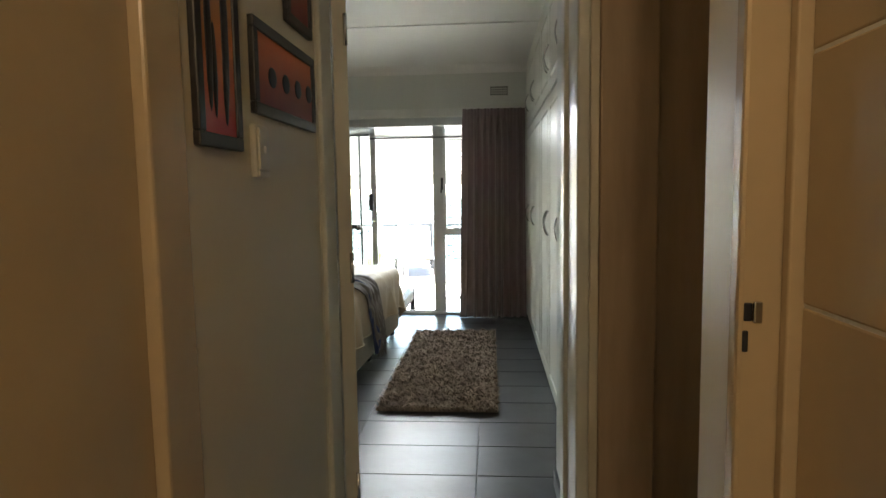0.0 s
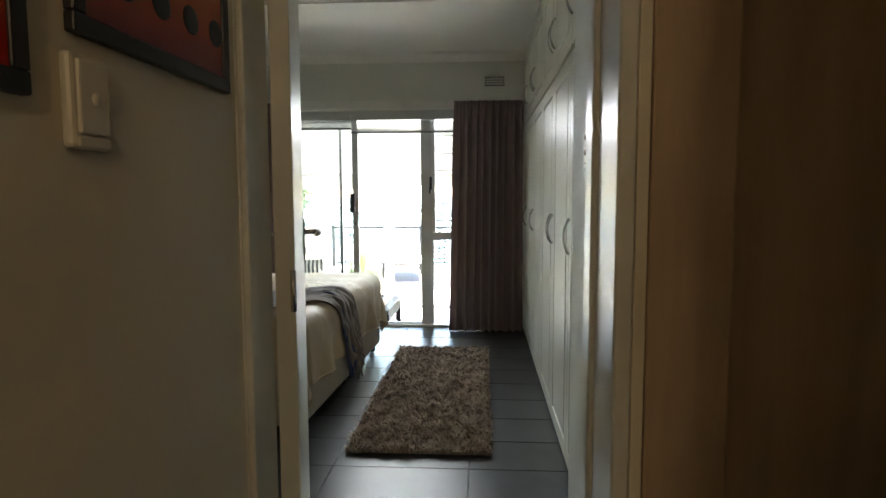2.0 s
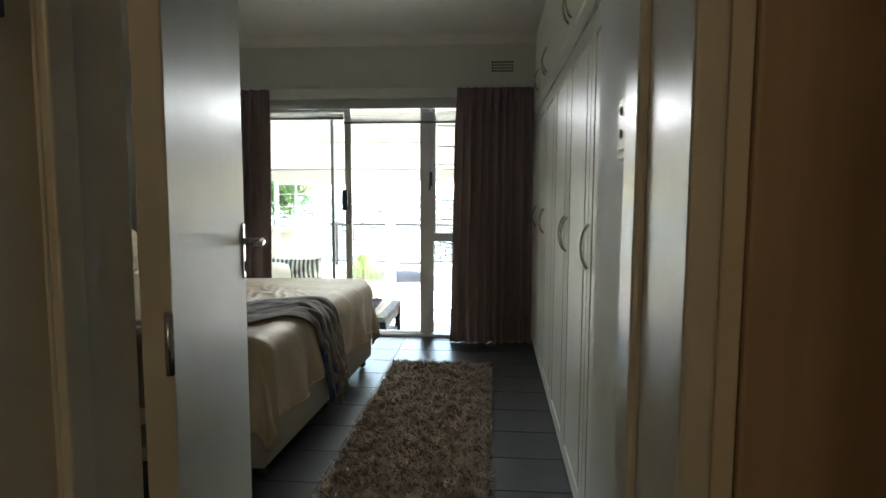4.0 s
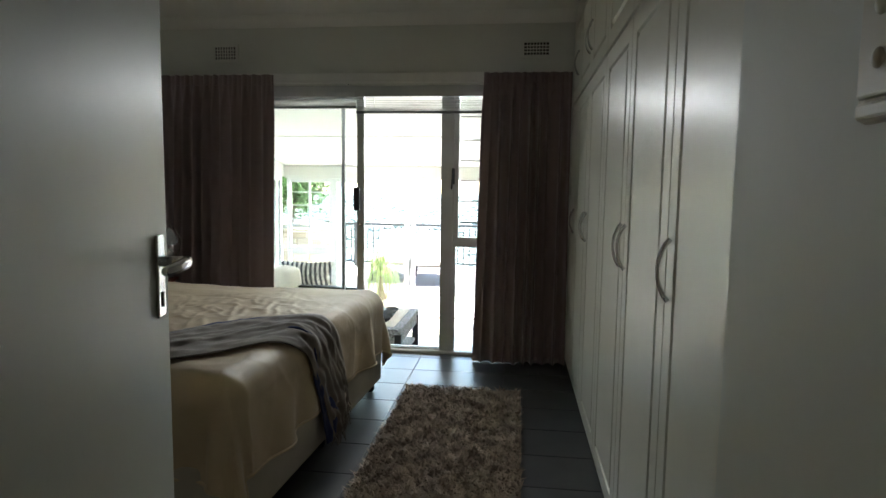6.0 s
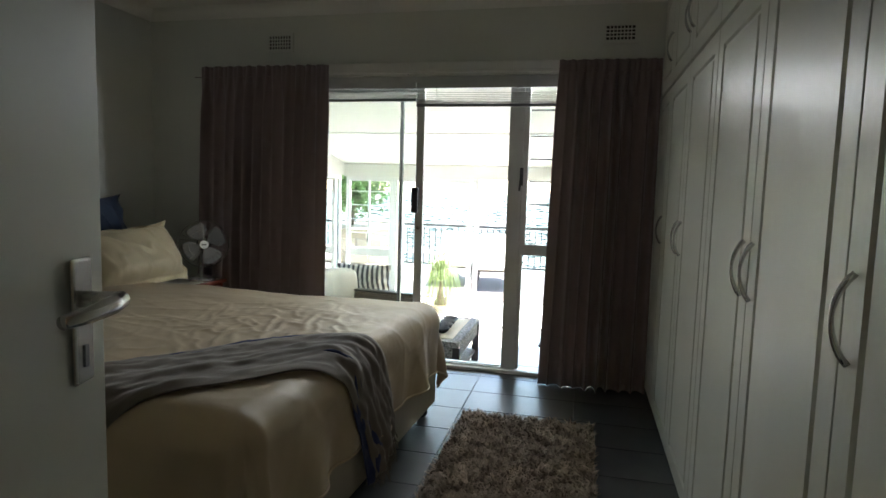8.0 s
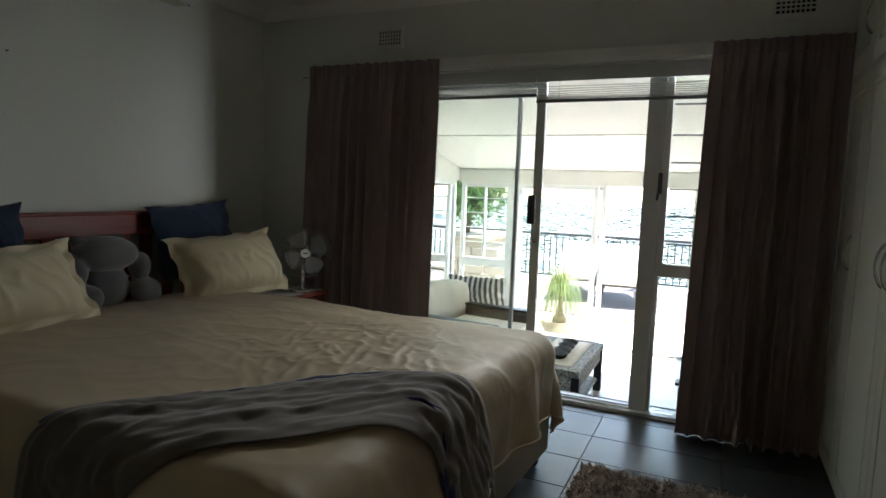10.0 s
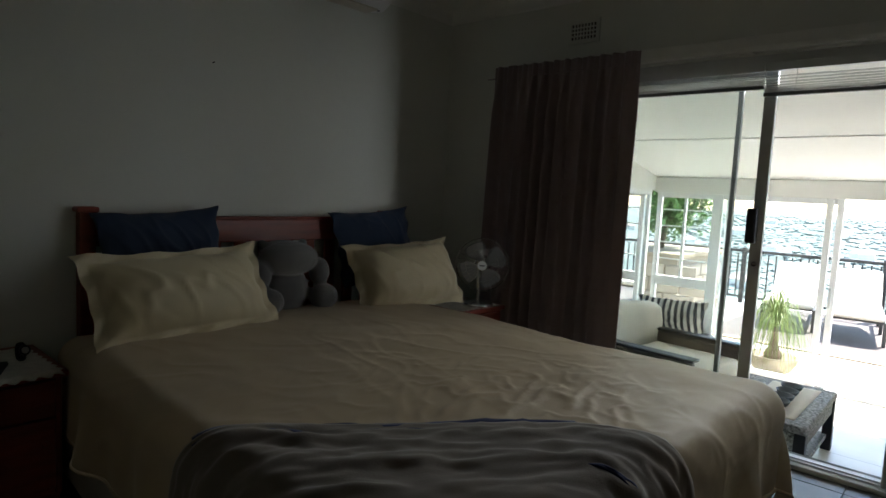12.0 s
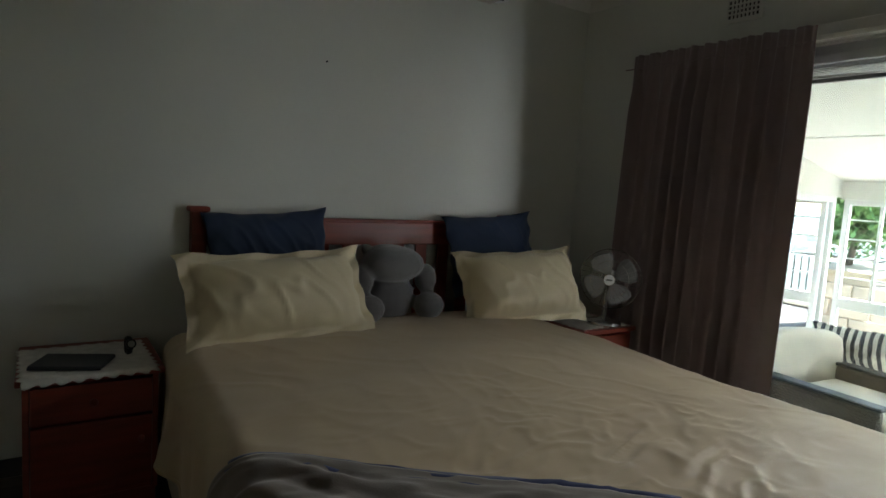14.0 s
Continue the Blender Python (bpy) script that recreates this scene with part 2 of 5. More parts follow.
def tube(bm, pts, r, seg=8, closed=False):
    """A round bar along points; r may be a list."""
    pts = [Vector(p) for p in pts]
    rings, count = [], len(pts)
    up = Vector((0.31, 0.17, 0.93))
    for i, p in enumerate(pts):
        a = pts[(i - 1) % count] if closed or i else p
        b = pts[(i + 1) % count] if closed or i < count - 1 else p
        d = (b - a).normalized()
        s = d.cross(up)
        s = s.normalized() if s.length > 1e-4 else Vector((1, 0, 0))
        u = s.cross(d)
        rad = r[i] if isinstance(r, (list, tuple)) else r
        rings.append([bm.verts.new(p + rad * (math.cos(k * math.tau / seg) * s + math.sin(k * math.tau / seg) * u)) for k in range(seg)])
    for i in range(count if closed else count - 1):
        p, q = rings[i], rings[(i + 1) % count]
        for k in range(seg):
            bm.faces.new((p[k], p[(k + 1) % seg], q[(k + 1) % seg], q[k]))
    if not closed:
        bm.faces.new(rings[0][::-1])
        bm.faces.new(rings[-1])
    return bm


def ball(bm, c, r, seg=16, turn=None):
    m = Matrix.Translation(c) @ (turn or Matrix()) @ Matrix.Diagonal((*(r if isinstance(r, (tuple, list)) else (r, r, r)), 1))
    bmesh.ops.create_uvsphere(bm, u_segments=seg, v_segments=max(6, seg // 2), radius=1.0, matrix=m)
    return bm


def lathe(bm, profile, c=(0, 0, 0), seg=24):
    """A turned body from (radius, height) pairs."""
    rings = []
    for r, z in profile:
        rings.append([bm.verts.new((c[0] + r * math.cos(k * math.tau / seg), c[1] + r * math.sin(k * math.tau / seg), c[2] + z)) for k in range(seg)])
    for p, q in zip(rings, rings[1:]):
        for k in range(seg):
            bm.faces.new((p[k], p[(k + 1) % seg], q[(k + 1) % seg], q[k]))
    bm.faces.new(rings[0][::-1])
    bm.faces.new(rings[-1])
    return bm


def sheet(nu, nv, f, thick=0.0):
    """A surface over u, v in 0..1; with a thickness it gets a back and rims."""
    bm = bmesh.new()
    g = [[bm.verts.new(f(i / nu, j / nv)) for j in range(nv + 1)] for i in range(nu + 1)]
    for i in range(nu):
        for j in range(nv):
            bm.faces.new((g[i][j], g[i + 1][j], g[i + 1][j + 1], g[i][j + 1]))
    if thick:
        bm.normal_update()
        back = [[bm.verts.new(v.co - v.normal * thick) for v in row] for row in g]
        for i in range(nu):
            for j in range(nv):
                bm.faces.new((back[i][j], back[i][j + 1], back[i + 1][j + 1], back[i + 1][j]))
        for i in range(nu):
            for j in (0, nv):
                bm.faces.new((g[i][j], back[i][j], back[i + 1][j], g[i + 1][j]))
        for j in range(nv):
            for i in (0, nu):
                bm.faces.new((g[i][j], g[i][j + 1], back[i][j + 1], back[i][j]))
    return bm


def mesh_of(name, bm, material, smooth=False):
    bmesh.ops.recalc_face_normals(bm, faces=bm.faces[:])
    me = bpy.data.meshes.new(name)
    bm.to_mesh(me)
    bm.free()
    if smooth:
        me.shade_smooth()
    me.materials.append(material)
    return me


def part(name, bm, material, parent=None, label="", smooth=False):
    """One mesh object, given in world coordinates, under a thing or part."""
    me = mesh_of(name, bm, material, smooth) if isinstance(bm, bmesh.types.BMesh) else bm
    ob = new(name, me)
    if parent is not None:
        ob.parent = parent
        m = Matrix()
        o = parent
        while o is not None:
            m = m @ o.matrix_basis.inverted() if o.parent is None else m
            o = o.parent
        ob.matrix_parent_inverse = m if parent.parent is None else Matrix()
    if label:
        ob["label"] = label
    return ob


def thing(name, label, category, group="", at=(0, 0, 0)):
    e = new(name)
    e.empty_display_size = 0.1
    e.matrix_basis = Matrix.Translation(at)
    return tagged(e, label, category, group)


def setting(name, bm, material, label="", category="", smooth=False):
    return tagged(part(name, bm, material, None, smooth=smooth), label, category, kind="structure")


def ease(t):
    t = max(0.0, min(1.0, t))
    return t * t * (3 - 2 * t)

# ---- the rooms ----
XL, XR = -2.93, 1.36          # bedroom side walls
YN, YF = 2.46, 6.63           # bedroom front and garden walls
YH = 2.262                    # passage side of the bedroom's front wall
ZC = 2.53                     # ceiling
HL, HR, PR, NX = -0.135, 0.638, 0.70, 0.66  # passage left wall, doorway edge, passage right wall, nib wall
PZ = -0.35                    # patio floor
OL, OR, OH = -1.72, 0.52, 2.03  # sliding door opening

floor = setting("floor", boxes((-3.2, 1.66, -1.5, 6.9, -0.12, -0.006)), GROUT, "dark grout bed under slate-grey floor tiles", "floor")
setting("ceiling", boxes((-3.2, 1.66, -1.5, 6.86, ZC, ZC + 0.08),
                         (XL + 0.001, 0.8, 5.105, 5.145, ZC - 0.008, ZC), (XL + 0.001, 0.8, 3.905, 3.945, ZC - 0.008, ZC)), CEIL,
        "white board ceiling with narrow cover strips", "ceiling")
setting("wall_garden", boxes((-3.2, OL, YF, 6.86, -0.4, ZC), (OR, 1.5, YF, 6.86, -0.4, ZC), (OL, OR, YF, 6.86, OH, ZC), (OL, OR, YF, 6.86, -0.4, -0.012)), PLASTER,
        "pale grey plastered wall round the sliding door", "wall")
setting("wall_headboard", boxes((-3.2, XL, YH, YF, -0.1, ZC)), PLASTER, "pale grey-green plastered wall behind the bed", "wall")
setting("wall_front", boxes((XL, -0.20, YH, YN, -0.1, ZC), (-0.20, HR + 0.036, YH, YN, 2.045, ZC), (HR + 0.036, 0.868, YH, YN, -0.1, ZC), (0.868, 1.335, YH, YN, 1.872, ZC), (1.335, 1.55, YH, YN, -0.1, ZC)), HALLWALL,
        "plastered wall with the bedroom doorway", "wall")
setting("wall_nib", boxes((NX, XR, YN, 2.99, -0.1, ZC)), PLASTER, "plain plastered nib wall between door and cupboards", "wall")
setting("wall_behind_cupboards", boxes((XR, 1.5, YN, YF, -0.1, ZC)), PLASTER, "plastered wall behind the fitted cupboards", "wall")
# passage
setting("wall_passage_left", boxes((-0.32, HL, 1.448, YH, -0.1, ZC), (-0.32, HL, -1.4, 0.42, -0.1, ZC), (-0.32, HL, 0.42, 1.448, 2.06, ZC)), HALLWALL,
        "cream plastered passage wall hung with pictures", "wall")
setting("wall_passage_right", boxes((PR, 0.86, -1.4, 0.36, -0.1, ZC), (PR, 0.86, 0.36, 1.245, 2.05, ZC), (PR, 0.86, 1.245, 1.38, -0.1, ZC)), HALLWALL,
        "cream plastered passage wall with a doorway", "wall")
setting("wall_side_passage", boxes((0.86, 1.55, 1.24, 1.38, -0.1, ZC)), HALLWALL, "cream plastered wall of the dim side passage", "wall")
setting("wall_side_passage_end", boxes((1.55, 1.65, 1.24, YN, -0.1, ZC)), HALLWALL, "cream plastered end wall of the side passage", "wall")
setting("wall_passage_end", boxes((-0.32, 0.86, -1.5, -1.4, -0.1, ZC)), HALLWALL, "cream plastered end wall of the passage", "wall")


def cove(bm, a, b, inward):
    """A quarter-round cornice between wall and ceiling."""
    a, b, w = Vector(a), Vector(b), Vector(inward)
    r, rows = 0.075, []
    pts = [(0, -r)] + [(r - r * math.cos(t), -r + r * math.sin(t)) for t in [k * math.pi / 12 for k in range(1, 6)]] + [(r, 0), (r, 0.002), (-0.002, 0.002), (-0.002, -r)]
    for p in (a, b):
        rows.append([bm.verts.new(p + w * u + Vector((0, 0, v))) for u, v in pts])
    n = len(pts)
    for i in range(n):
        bm.faces.new((rows[0][i], rows[0][(i + 1) % n], rows[1][(i + 1) % n], rows[1][i]))
    return bm


bm = bmesh.new()
cove(bm, (XL, YF, ZC), (0.8, YF, ZC), (0, -1, 0))
cove(bm, (XL, YN, ZC), (XL, YF, ZC), (1, 0, 0))
setting("cornice", bm, CEIL, "white coved cornice along the ceiling", "cornice", True)
setting("baseboard", boxes((XL, XL + 0.012, YN, YF, 0.0, 0.075), (XL + 0.012, OL - 0.02, YF - 0.012, YF, 0.0, 0.075), (NX - 0.012, NX, YN + 0.086, 2.989, 0.0, 0.07)), TILE,
        "dark tile skirting along the bedroom walls", "baseboard")

# ---- doors of the passage ----
def door_frame(name, label, pieces, plates=(), material=STEELF):
    t = tagged(thing(name, label, "door frame", at=(pieces[0][0], pieces[0][2], 0)), kind="structure")
    for i, p in enumerate(pieces):
        part("jamb" if i < 2 else "head", boxes(p, bevel=0.006), material, t)
    for p in plates:
        part("strike_plate", boxes(p, bevel=0.002), BLACK, t, "dark worn strike plate")
    return t


door_frame("door_frame_1", "cream-painted steel frame of the open bedroom door",
           [(-0.199, -0.130, YH - 0.012, 2.430, 0.0, 2.045), (HR - 0.002, HR + 0.036, YH - 0.012, YN - 0.008, 0.0, 2.045), (-0.137, HR - 0.002, YH - 0.012, YN + 0.004, 2.02, 2.045)])
part("flange", boxes((HR - 0.015, HR + 0.036, YN - 0.0075, YN + 0.085, 0.0, 2.045), bevel=0.008), STEELF, bpy.data.objects["door_frame_1"], "glossy rounded frame flange")
part("stop", boxes((-0.1305, -0.116, 2.252, 2.30, 0, 2.02), bevel=0.004), STEELF, bpy.data.objects["door_frame_1"])
part("architrave", boxes((HR + 0.0365, HR + 0.062, YH - 0.010, YH, 0, 2.08), bevel=0.003), HALLWALL, bpy.data.objects["door_frame_1"])

# the bedroom door, standing open into the room
hinge, tip = Vector((-0.098, 2.437)), Vector((-0.305, 3.205))
along = (tip - hinge).normalized()
across = Vector((-along.y, along.x))
door_pose = Matrix(((along.x, across.x, 0, hinge.x), (along.y, across.y, 0, hinge.y), (0, 0, 1, 0), (0, 0, 0, 1)))


def placed(bm, m):
    bm.transform(m)
    return bm


door1 = tagged(thing("door_1", "white-painted flush bedroom door standing open", "door", at=(hinge.x, hinge.y, 0.0)), kind="structure")
leaf = part("leaf", placed(boxes((0, 0.808, -0.019, 0.028, 0.006, 2.012), bevel=0.003), door_pose), DOORP, door1)
for side in (-1, 1):
    y0 = -0.019 if side < 0 else 0.028
    pl = part("lock_plate", placed(boxes((0.730, 0.772, min(y0, y0 + side * 0.007), max(y0, y0 + side * 0.007), 1.015, 1.168), bevel=0.004), door_pose), CHROME, leaf, "satin chrome lock plate")
    bm = rod(bmesh.new(), (0.751, y0, 1.118), (0.751, y0 + side * 0.05, 1.118), 0.010)
    tube(bm, [(0.751, y0 + side * 0.05, 1.118), (0.720, y0 + side * 0.056, 1.118), (0.675, y0 + side * 0.054, 1.116), (0.640, y0 + side * 0.046, 1.114)], [0.011, 0.011, 0.010, 0.008], 10)
    part("lever", placed(bm, door_pose), CHROME, leaf, "satin chrome lever handle", True)
    part("keyhole", placed(boxes((0.747, 0.755, min(y0 + side * 0.0065, y0 + side * 0.009), max(y0 + side * 0.0065, y0 + side * 0.009), 1.035, 1.062)), door_pose), BLACK, leaf)
for z in (0.25, 1.02, 1.80):
    bm = rod(bmesh.new(), (-0.006, -0.014, z - 0.05), (-0.006, -0.014, z + 0.05), 0.007)
    part("hinge", placed(bm, door_pose), CHROME, leaf, "steel butt hinge", True)

# closed door on the left of the passage
door_frame("door_frame_2", "cream-painted steel frame on the passage wall",
           [(-0.30, HL + 0.005, 1.335, 1.448, 0.0, 2.06), (-0.30, HL + 0.005, 0.42, 0.48, 0.0, 2.06), (-0.30, HL + 0.005, 0.48, 1.335, 2.0, 2.06)], material=CREAMD)
d = tagged(thing("door_2", "cream-painted flush door, closed", "door", at=(-0.24, 0.9, 0)), kind="structure")
part("leaf", boxes((-0.192, -0.152, 0.482, 1.333, 0.006, 1.998), bevel=0.002), CREAMD, d)

# closed grooved door on the right of the passage
DX = PR - 0.62
door_frame("door_frame_3", "cream-painted steel frame with double rebate",
           [(PR - 0.006, 0.69 + DX, 1.235, 1.268, 0.0, 2.05), (PR - 0.006, 0.69 + DX, 0.36, 0.40, 0.0, 2.05), (PR - 0.006, 0.69 + DX, 0.40, 1.235, 2.0, 2.05)], material=CREAMD, plates=
           [(0.621 + DX, 0.631 + DX, 1.2315, 1.2365, 1.098, 1.122), (0.620 + DX, 0.627 + DX, 1.2315, 1.2365, 1.058, 1.086)])
part("latch_lip", boxes((0.631 + DX, 0.642 + DX, 1.2275, 1.2345, 1.096, 1.124), bevel=0.002), CHROME, bpy.data.objects["door_frame_3"], "bright steel latch lip")
part("stop", boxes((0.665 + DX, 0.69 + DX, 1.215, 1.2345, 0, 2.0), bevel=0.003), CREAMD, bpy.data.objects["door_frame_3"])
d = tagged(thing("door_3", "glossy cream door with horizontal grooves, closed", "door", at=(0.7 + DX, 0.8, 0)), kind="structure")
zs = [0.006, 0.21, 0.514, 0.818, 1.122, 1.426, 1.73, 1.998]
for z0, z1 in zip(zs, zs[1:]):
    part("panel", boxes((0.682 + DX, 0.72 + DX, 0.402, 1.214, z0 + 0.002, z1 - 0.002), bevel=0.003), CREAMD, d)
part("core", boxes((0.6838 + DX, 0.715 + DX, 0.403, 1.213, 0.006, 1.998)), TRIMW, d, "pale groove lines")

# low dark cupboard door across the side passage
# the wide left jamb covers a wall strip; its dark colour stands for shade
door_frame("door_frame_4", "dark stained frame of the side passage door, wide left jamb coloured as shade",
           [(0.7015, 0.8695, YH - 0.014, YH + 0.05, 0.0, 1.872), (1.3335, 1.388, YH - 0.014, YH + 0.05, 0.0, 1.872), (0.7015, 1.388, YH - 0.016, YH + 0.05, 1.8725, 2.05)], material=DARKD)
d = tagged(thing("door_4", "dark stained flush door in the side passage, closed", "door", at=(1.1, YH + 0.05, 0)), kind="structure")
part("leaf", boxes((0.872, 1.331, YH + 0.03, YH + 0.07, 0.006, 1.869), bevel=0.003), DARKD, d)
part("lock_plate", boxes((1.247, 1.272, YH + 0.025, YH + 0.03, 1.055, 1.125), bevel=0.002), REDW, d, "dark handle plate")
part("knob", ball(bmesh.new(), (1.25, YH + 0.018, 0.955), 0.013), REDW, d, smooth=True)

# ---- switches ----
def wall_switch(x, y, z, side, label, toggles):
    t = thing("light_switch", label, "switch", at=(x, y, z))
    s = side
    part("base_plate", boxes((min(x, x + s * 0.016), max(x, x + s * 0.016), y - 0.038, y + 0.038, z - 0.058, z + 0.058), bevel=0.006), SWITCHW, t)
    part("cover", boxes((min(x + s * 0.014, x + s * 0.021), max(x + s * 0.014, x + s * 0.021), y - 0.029, y + 0.029, z - 0.040, z + 0.050), bevel=0.003), SWITCHW, t)
    part("rib", boxes((min(x + s * 0.014, x + s * 0.02), max(x + s * 0.014, x + s * 0.02), y - 0.031, y + 0.031, z - 0.056, z - 0.0425), bevel=0.003), SWITCHW, t)
    for dz in toggles:
        part("toggle", ball(bmesh.new(), (x + s * 0.0215, y, z + dz), (0.004, 0.007, 0.008)), SWITCHW, t, smooth=True)
    return t


wall_switch(HL, 1.765, 1.364, 1, "ivory one-lever light switch on the passage wall", (0.004,))
wall_switch(NX, 2.64, 1.37, -1, "ivory two-lever light switch on the nib wall", (0.027, -0.012))

# ---- pictures ----
def sunset(name, low, high):
    m, nt, p, n, l = base_nodes(name)
    tc, sep, ramp = n.new("ShaderNodeTexCoord"), n.new("ShaderNodeSeparateXYZ"), n.new("ShaderNodeValToRGB")
    ns = n.new("ShaderNodeTexNoise")
    ns.inputs["Scale"].default_value = 14
    l.new(tc.outputs["Generated"], sep.inputs[0])
    l.new(tc.outputs["Object"], ns.inputs["Vector"])
    ad = n.new("ShaderNodeMath")
    ad.operation = "MULTIPLY_ADD"
    l.new(ns.outputs["Fac"], ad.inputs[0])
    ad.inputs[1].default_value = 0.25
    l.new(sep.outputs["Z"], ad.inputs[2])
    ramp.color_ramp.elements[0].position, ramp.color_ramp.elements[1].position = 0.15, 1.0
    ramp.color_ramp.elements[0].color = (*low, 1)
    ramp.color_ramp.elements[1].color = (*high, 1)
    l.new(ad.outputs[0], ramp.inputs[0])
    l.new(ramp.outputs[0], p.inputs["Base Color"])
    p.inputs["Roughness"].default_value = 0.45
    return m


SUNA, SUNB = sunset("red_yellow_canvas", (0.42, 0.015, 0.01), (0.62, 0.42, 0.10)), sunset("red_orange_canvas", (0.16, 0.012, 0.012), (0.62, 0.13, 0.015))


def picture(y0, y1, z0, z1, canvas, label, shapes):
    t = thing("picture", label, "picture", "sunset pictures", at=(HL, (y0 + y1) / 2, z0))
    w, dp = 0.026, 0.015
    for nm, a in (("rail", (y0, y1, z0, z0 + w)), ("rail", (y0, y1, z1 - w, z1)), ("stile", (y0, y0 + w, z0 + w, z1 - w)), ("stile", (y1 - w, y1, z0 + w, z1 - w))):
        part(nm, boxes((HL, HL + dp, *a), bevel=0.003), FRAMEB, t)
    part("canvas", boxes((HL + 0.001, HL + 0.010, y0 + w - 0.002, y1 - w + 0.002, z0 + w - 0.002, z1 - w + 0.002)), canvas, t, "red and orange painted canvas")
    for cy, cz, ry, rz in shapes:
        part("dark_shape", ball(bmesh.new(), (HL + 0.0105, cy, cz), (0.003, ry, rz), 14), FRAMEB, t, smooth=True)
    return t


picture(1.478, 1.667, 1.357, 1.89, SUNA, "tall black-framed picture of dark upright shapes on red", [(1.535, 1.56, 0.014, 0.14), (1.555, 1.50, 0.010, 0.09), (1.605, 1.58, 0.016, 0.15), (1.60, 1.49, 0.011, 0.09)])
picture(1.742, 2.197, 1.446, 1.655, SUNB, "wide black-framed sunset picture with a row of dark shapes", [(1.86 + 0.095 * k, 1.541 + 0.002 * k, 0.028, 0.024) for k in range(4)])
picture(1.98, 2.19, 1.705, 2.01, SUNB, "black-framed red picture hung above the wide one", [(2.085, 1.85, 0.03, 0.04)])
picture(1.735, 1.94, 1.750, 2.06, SUNA, "black-framed picture hung high on the passage wall", [(1.84, 1.90, 0.03, 0.06)])

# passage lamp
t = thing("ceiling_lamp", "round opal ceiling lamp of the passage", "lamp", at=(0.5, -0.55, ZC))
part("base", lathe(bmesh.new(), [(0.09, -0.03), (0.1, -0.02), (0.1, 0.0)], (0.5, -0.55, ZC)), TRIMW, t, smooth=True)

# ---- fitted cupboards ----
CX = 0.757
def cup_door(name, y0, y1, z0, z1, parent, handle_y=None, handle_z=None, ajar=0.0):
    """A routed foil door: slab, sunk groove and raised field."""
    y0, y1, z0, z1 = y0 + 0.0025, y1 - 0.0025, z0 + 0.002, z1 - 0.002
    bm = boxes((CX, CX + 0.018, y0, y1, z0, z1), bevel=0.0025)
    f = min((f for f in bm.faces if f.calc_area() > 0.5 * (y1 - y0) * (z1 - z0)), key=lambda f: f.calc_center_median().x)
    bmesh.ops.inset_region(bm, faces=[f], thickness=min(0.10, 0.3 * (y1 - y0)), depth=0)
    bmesh.ops.inset_region(bm, faces=[f], thickness=0.008, depth=-0.008)
    bmesh.ops.inset_region(bm, faces=[f], thickness=0.012, depth=0.0)
    bmesh.ops.inset_region(bm, faces=[f], thickness=0.014, depth=0.008)
    if ajar:
        bm.transform(Matrix.Translation((CX, y0, z0)) @ Matrix.Rotation(ajar, 4, "X") @ Matrix.Translation((-CX, -y0, -z0)))
    d = part(name, bm, CUP, parent)
    if handle_y is not None:
        hz = handle_z
        pts = []
        for k in range(13):
            s = k / 12
            pts.append((CX - 0.004 - 0.026 * math.sin(math.pi * s) ** 0.7, handle_y + 0.012 * math.sin(math.pi * s), hz - 0.078 + 0.156 * s))
        hb = tube(bmesh.new(), pts, [0.0038 + 0.0026 * abs(math.cos(math.pi * k / 12)) for k in range(13)], 8)
        part("handle", hb, CHROME, d, "bowed satin chrome handle", True)
    return d


SEAMS = [2.992, 3.11, 3.73, 4.345, 4.95, 5.555, 6.16, 6.622]
HANDLE = {1: 3.682, 2: 4.30, 3: 4.392, 4: 5.508, 5: 5.602, 6: 6.215}
for first, last_ in ((0, 2), (2, 4), (4, 6), (6, 7)):
    a, b = SEAMS[first], SEAMS[last_]
    unit = thing("wardrobe", "white fitted wardrobe with routed foil doors", "cupboard", "fitted wardrobes", at=(CX + 0.3, (a + b) / 2, 0))
    part("body", boxes((CX + 0.0195, XR - 0.002, a + 0.001, b - 0.001, 0.05, 1.868)), CUP, unit)
    part("plinth", boxes((CX + 0.012, CX + 0.03, a + 0.001, b - 0.001, 0.0, 0.05)), CUP, unit)
    for k in range(first, last_):
        cup_door("door", SEAMS[k], SEAMS[k + 1], 0.018, 1.865, unit, HANDLE.get(k), 1.065)
    top = thing("top_cupboard", "white fitted top cupboard above the wardrobes", "cupboard", "fitted top cupboards", at=(CX + 0.3, (a + b) / 2, 1.87))
    part("body", boxes((CX + 0.0195, XR - 0.002, a + 0.001, b - 0.001, 1.873, 2.475)), CUP, top)
    for k in range(first, last_):
        h = HANDLE.get(k)
        cup_door("door", SEAMS[k], SEAMS[k + 1], 1.889 if k < 3 else 1.877, 2.47, top, h, 2.09, ajar=radians(-1.6) if k == 2 else (radians(0.5) if k == 1 else 0.0))
setting("trim", boxes((CX + 0.004, XR, 2.992, YF - 0.002, 2.476, ZC - 0.001)), CUP, "white filler strip over the cupboards", "trim")

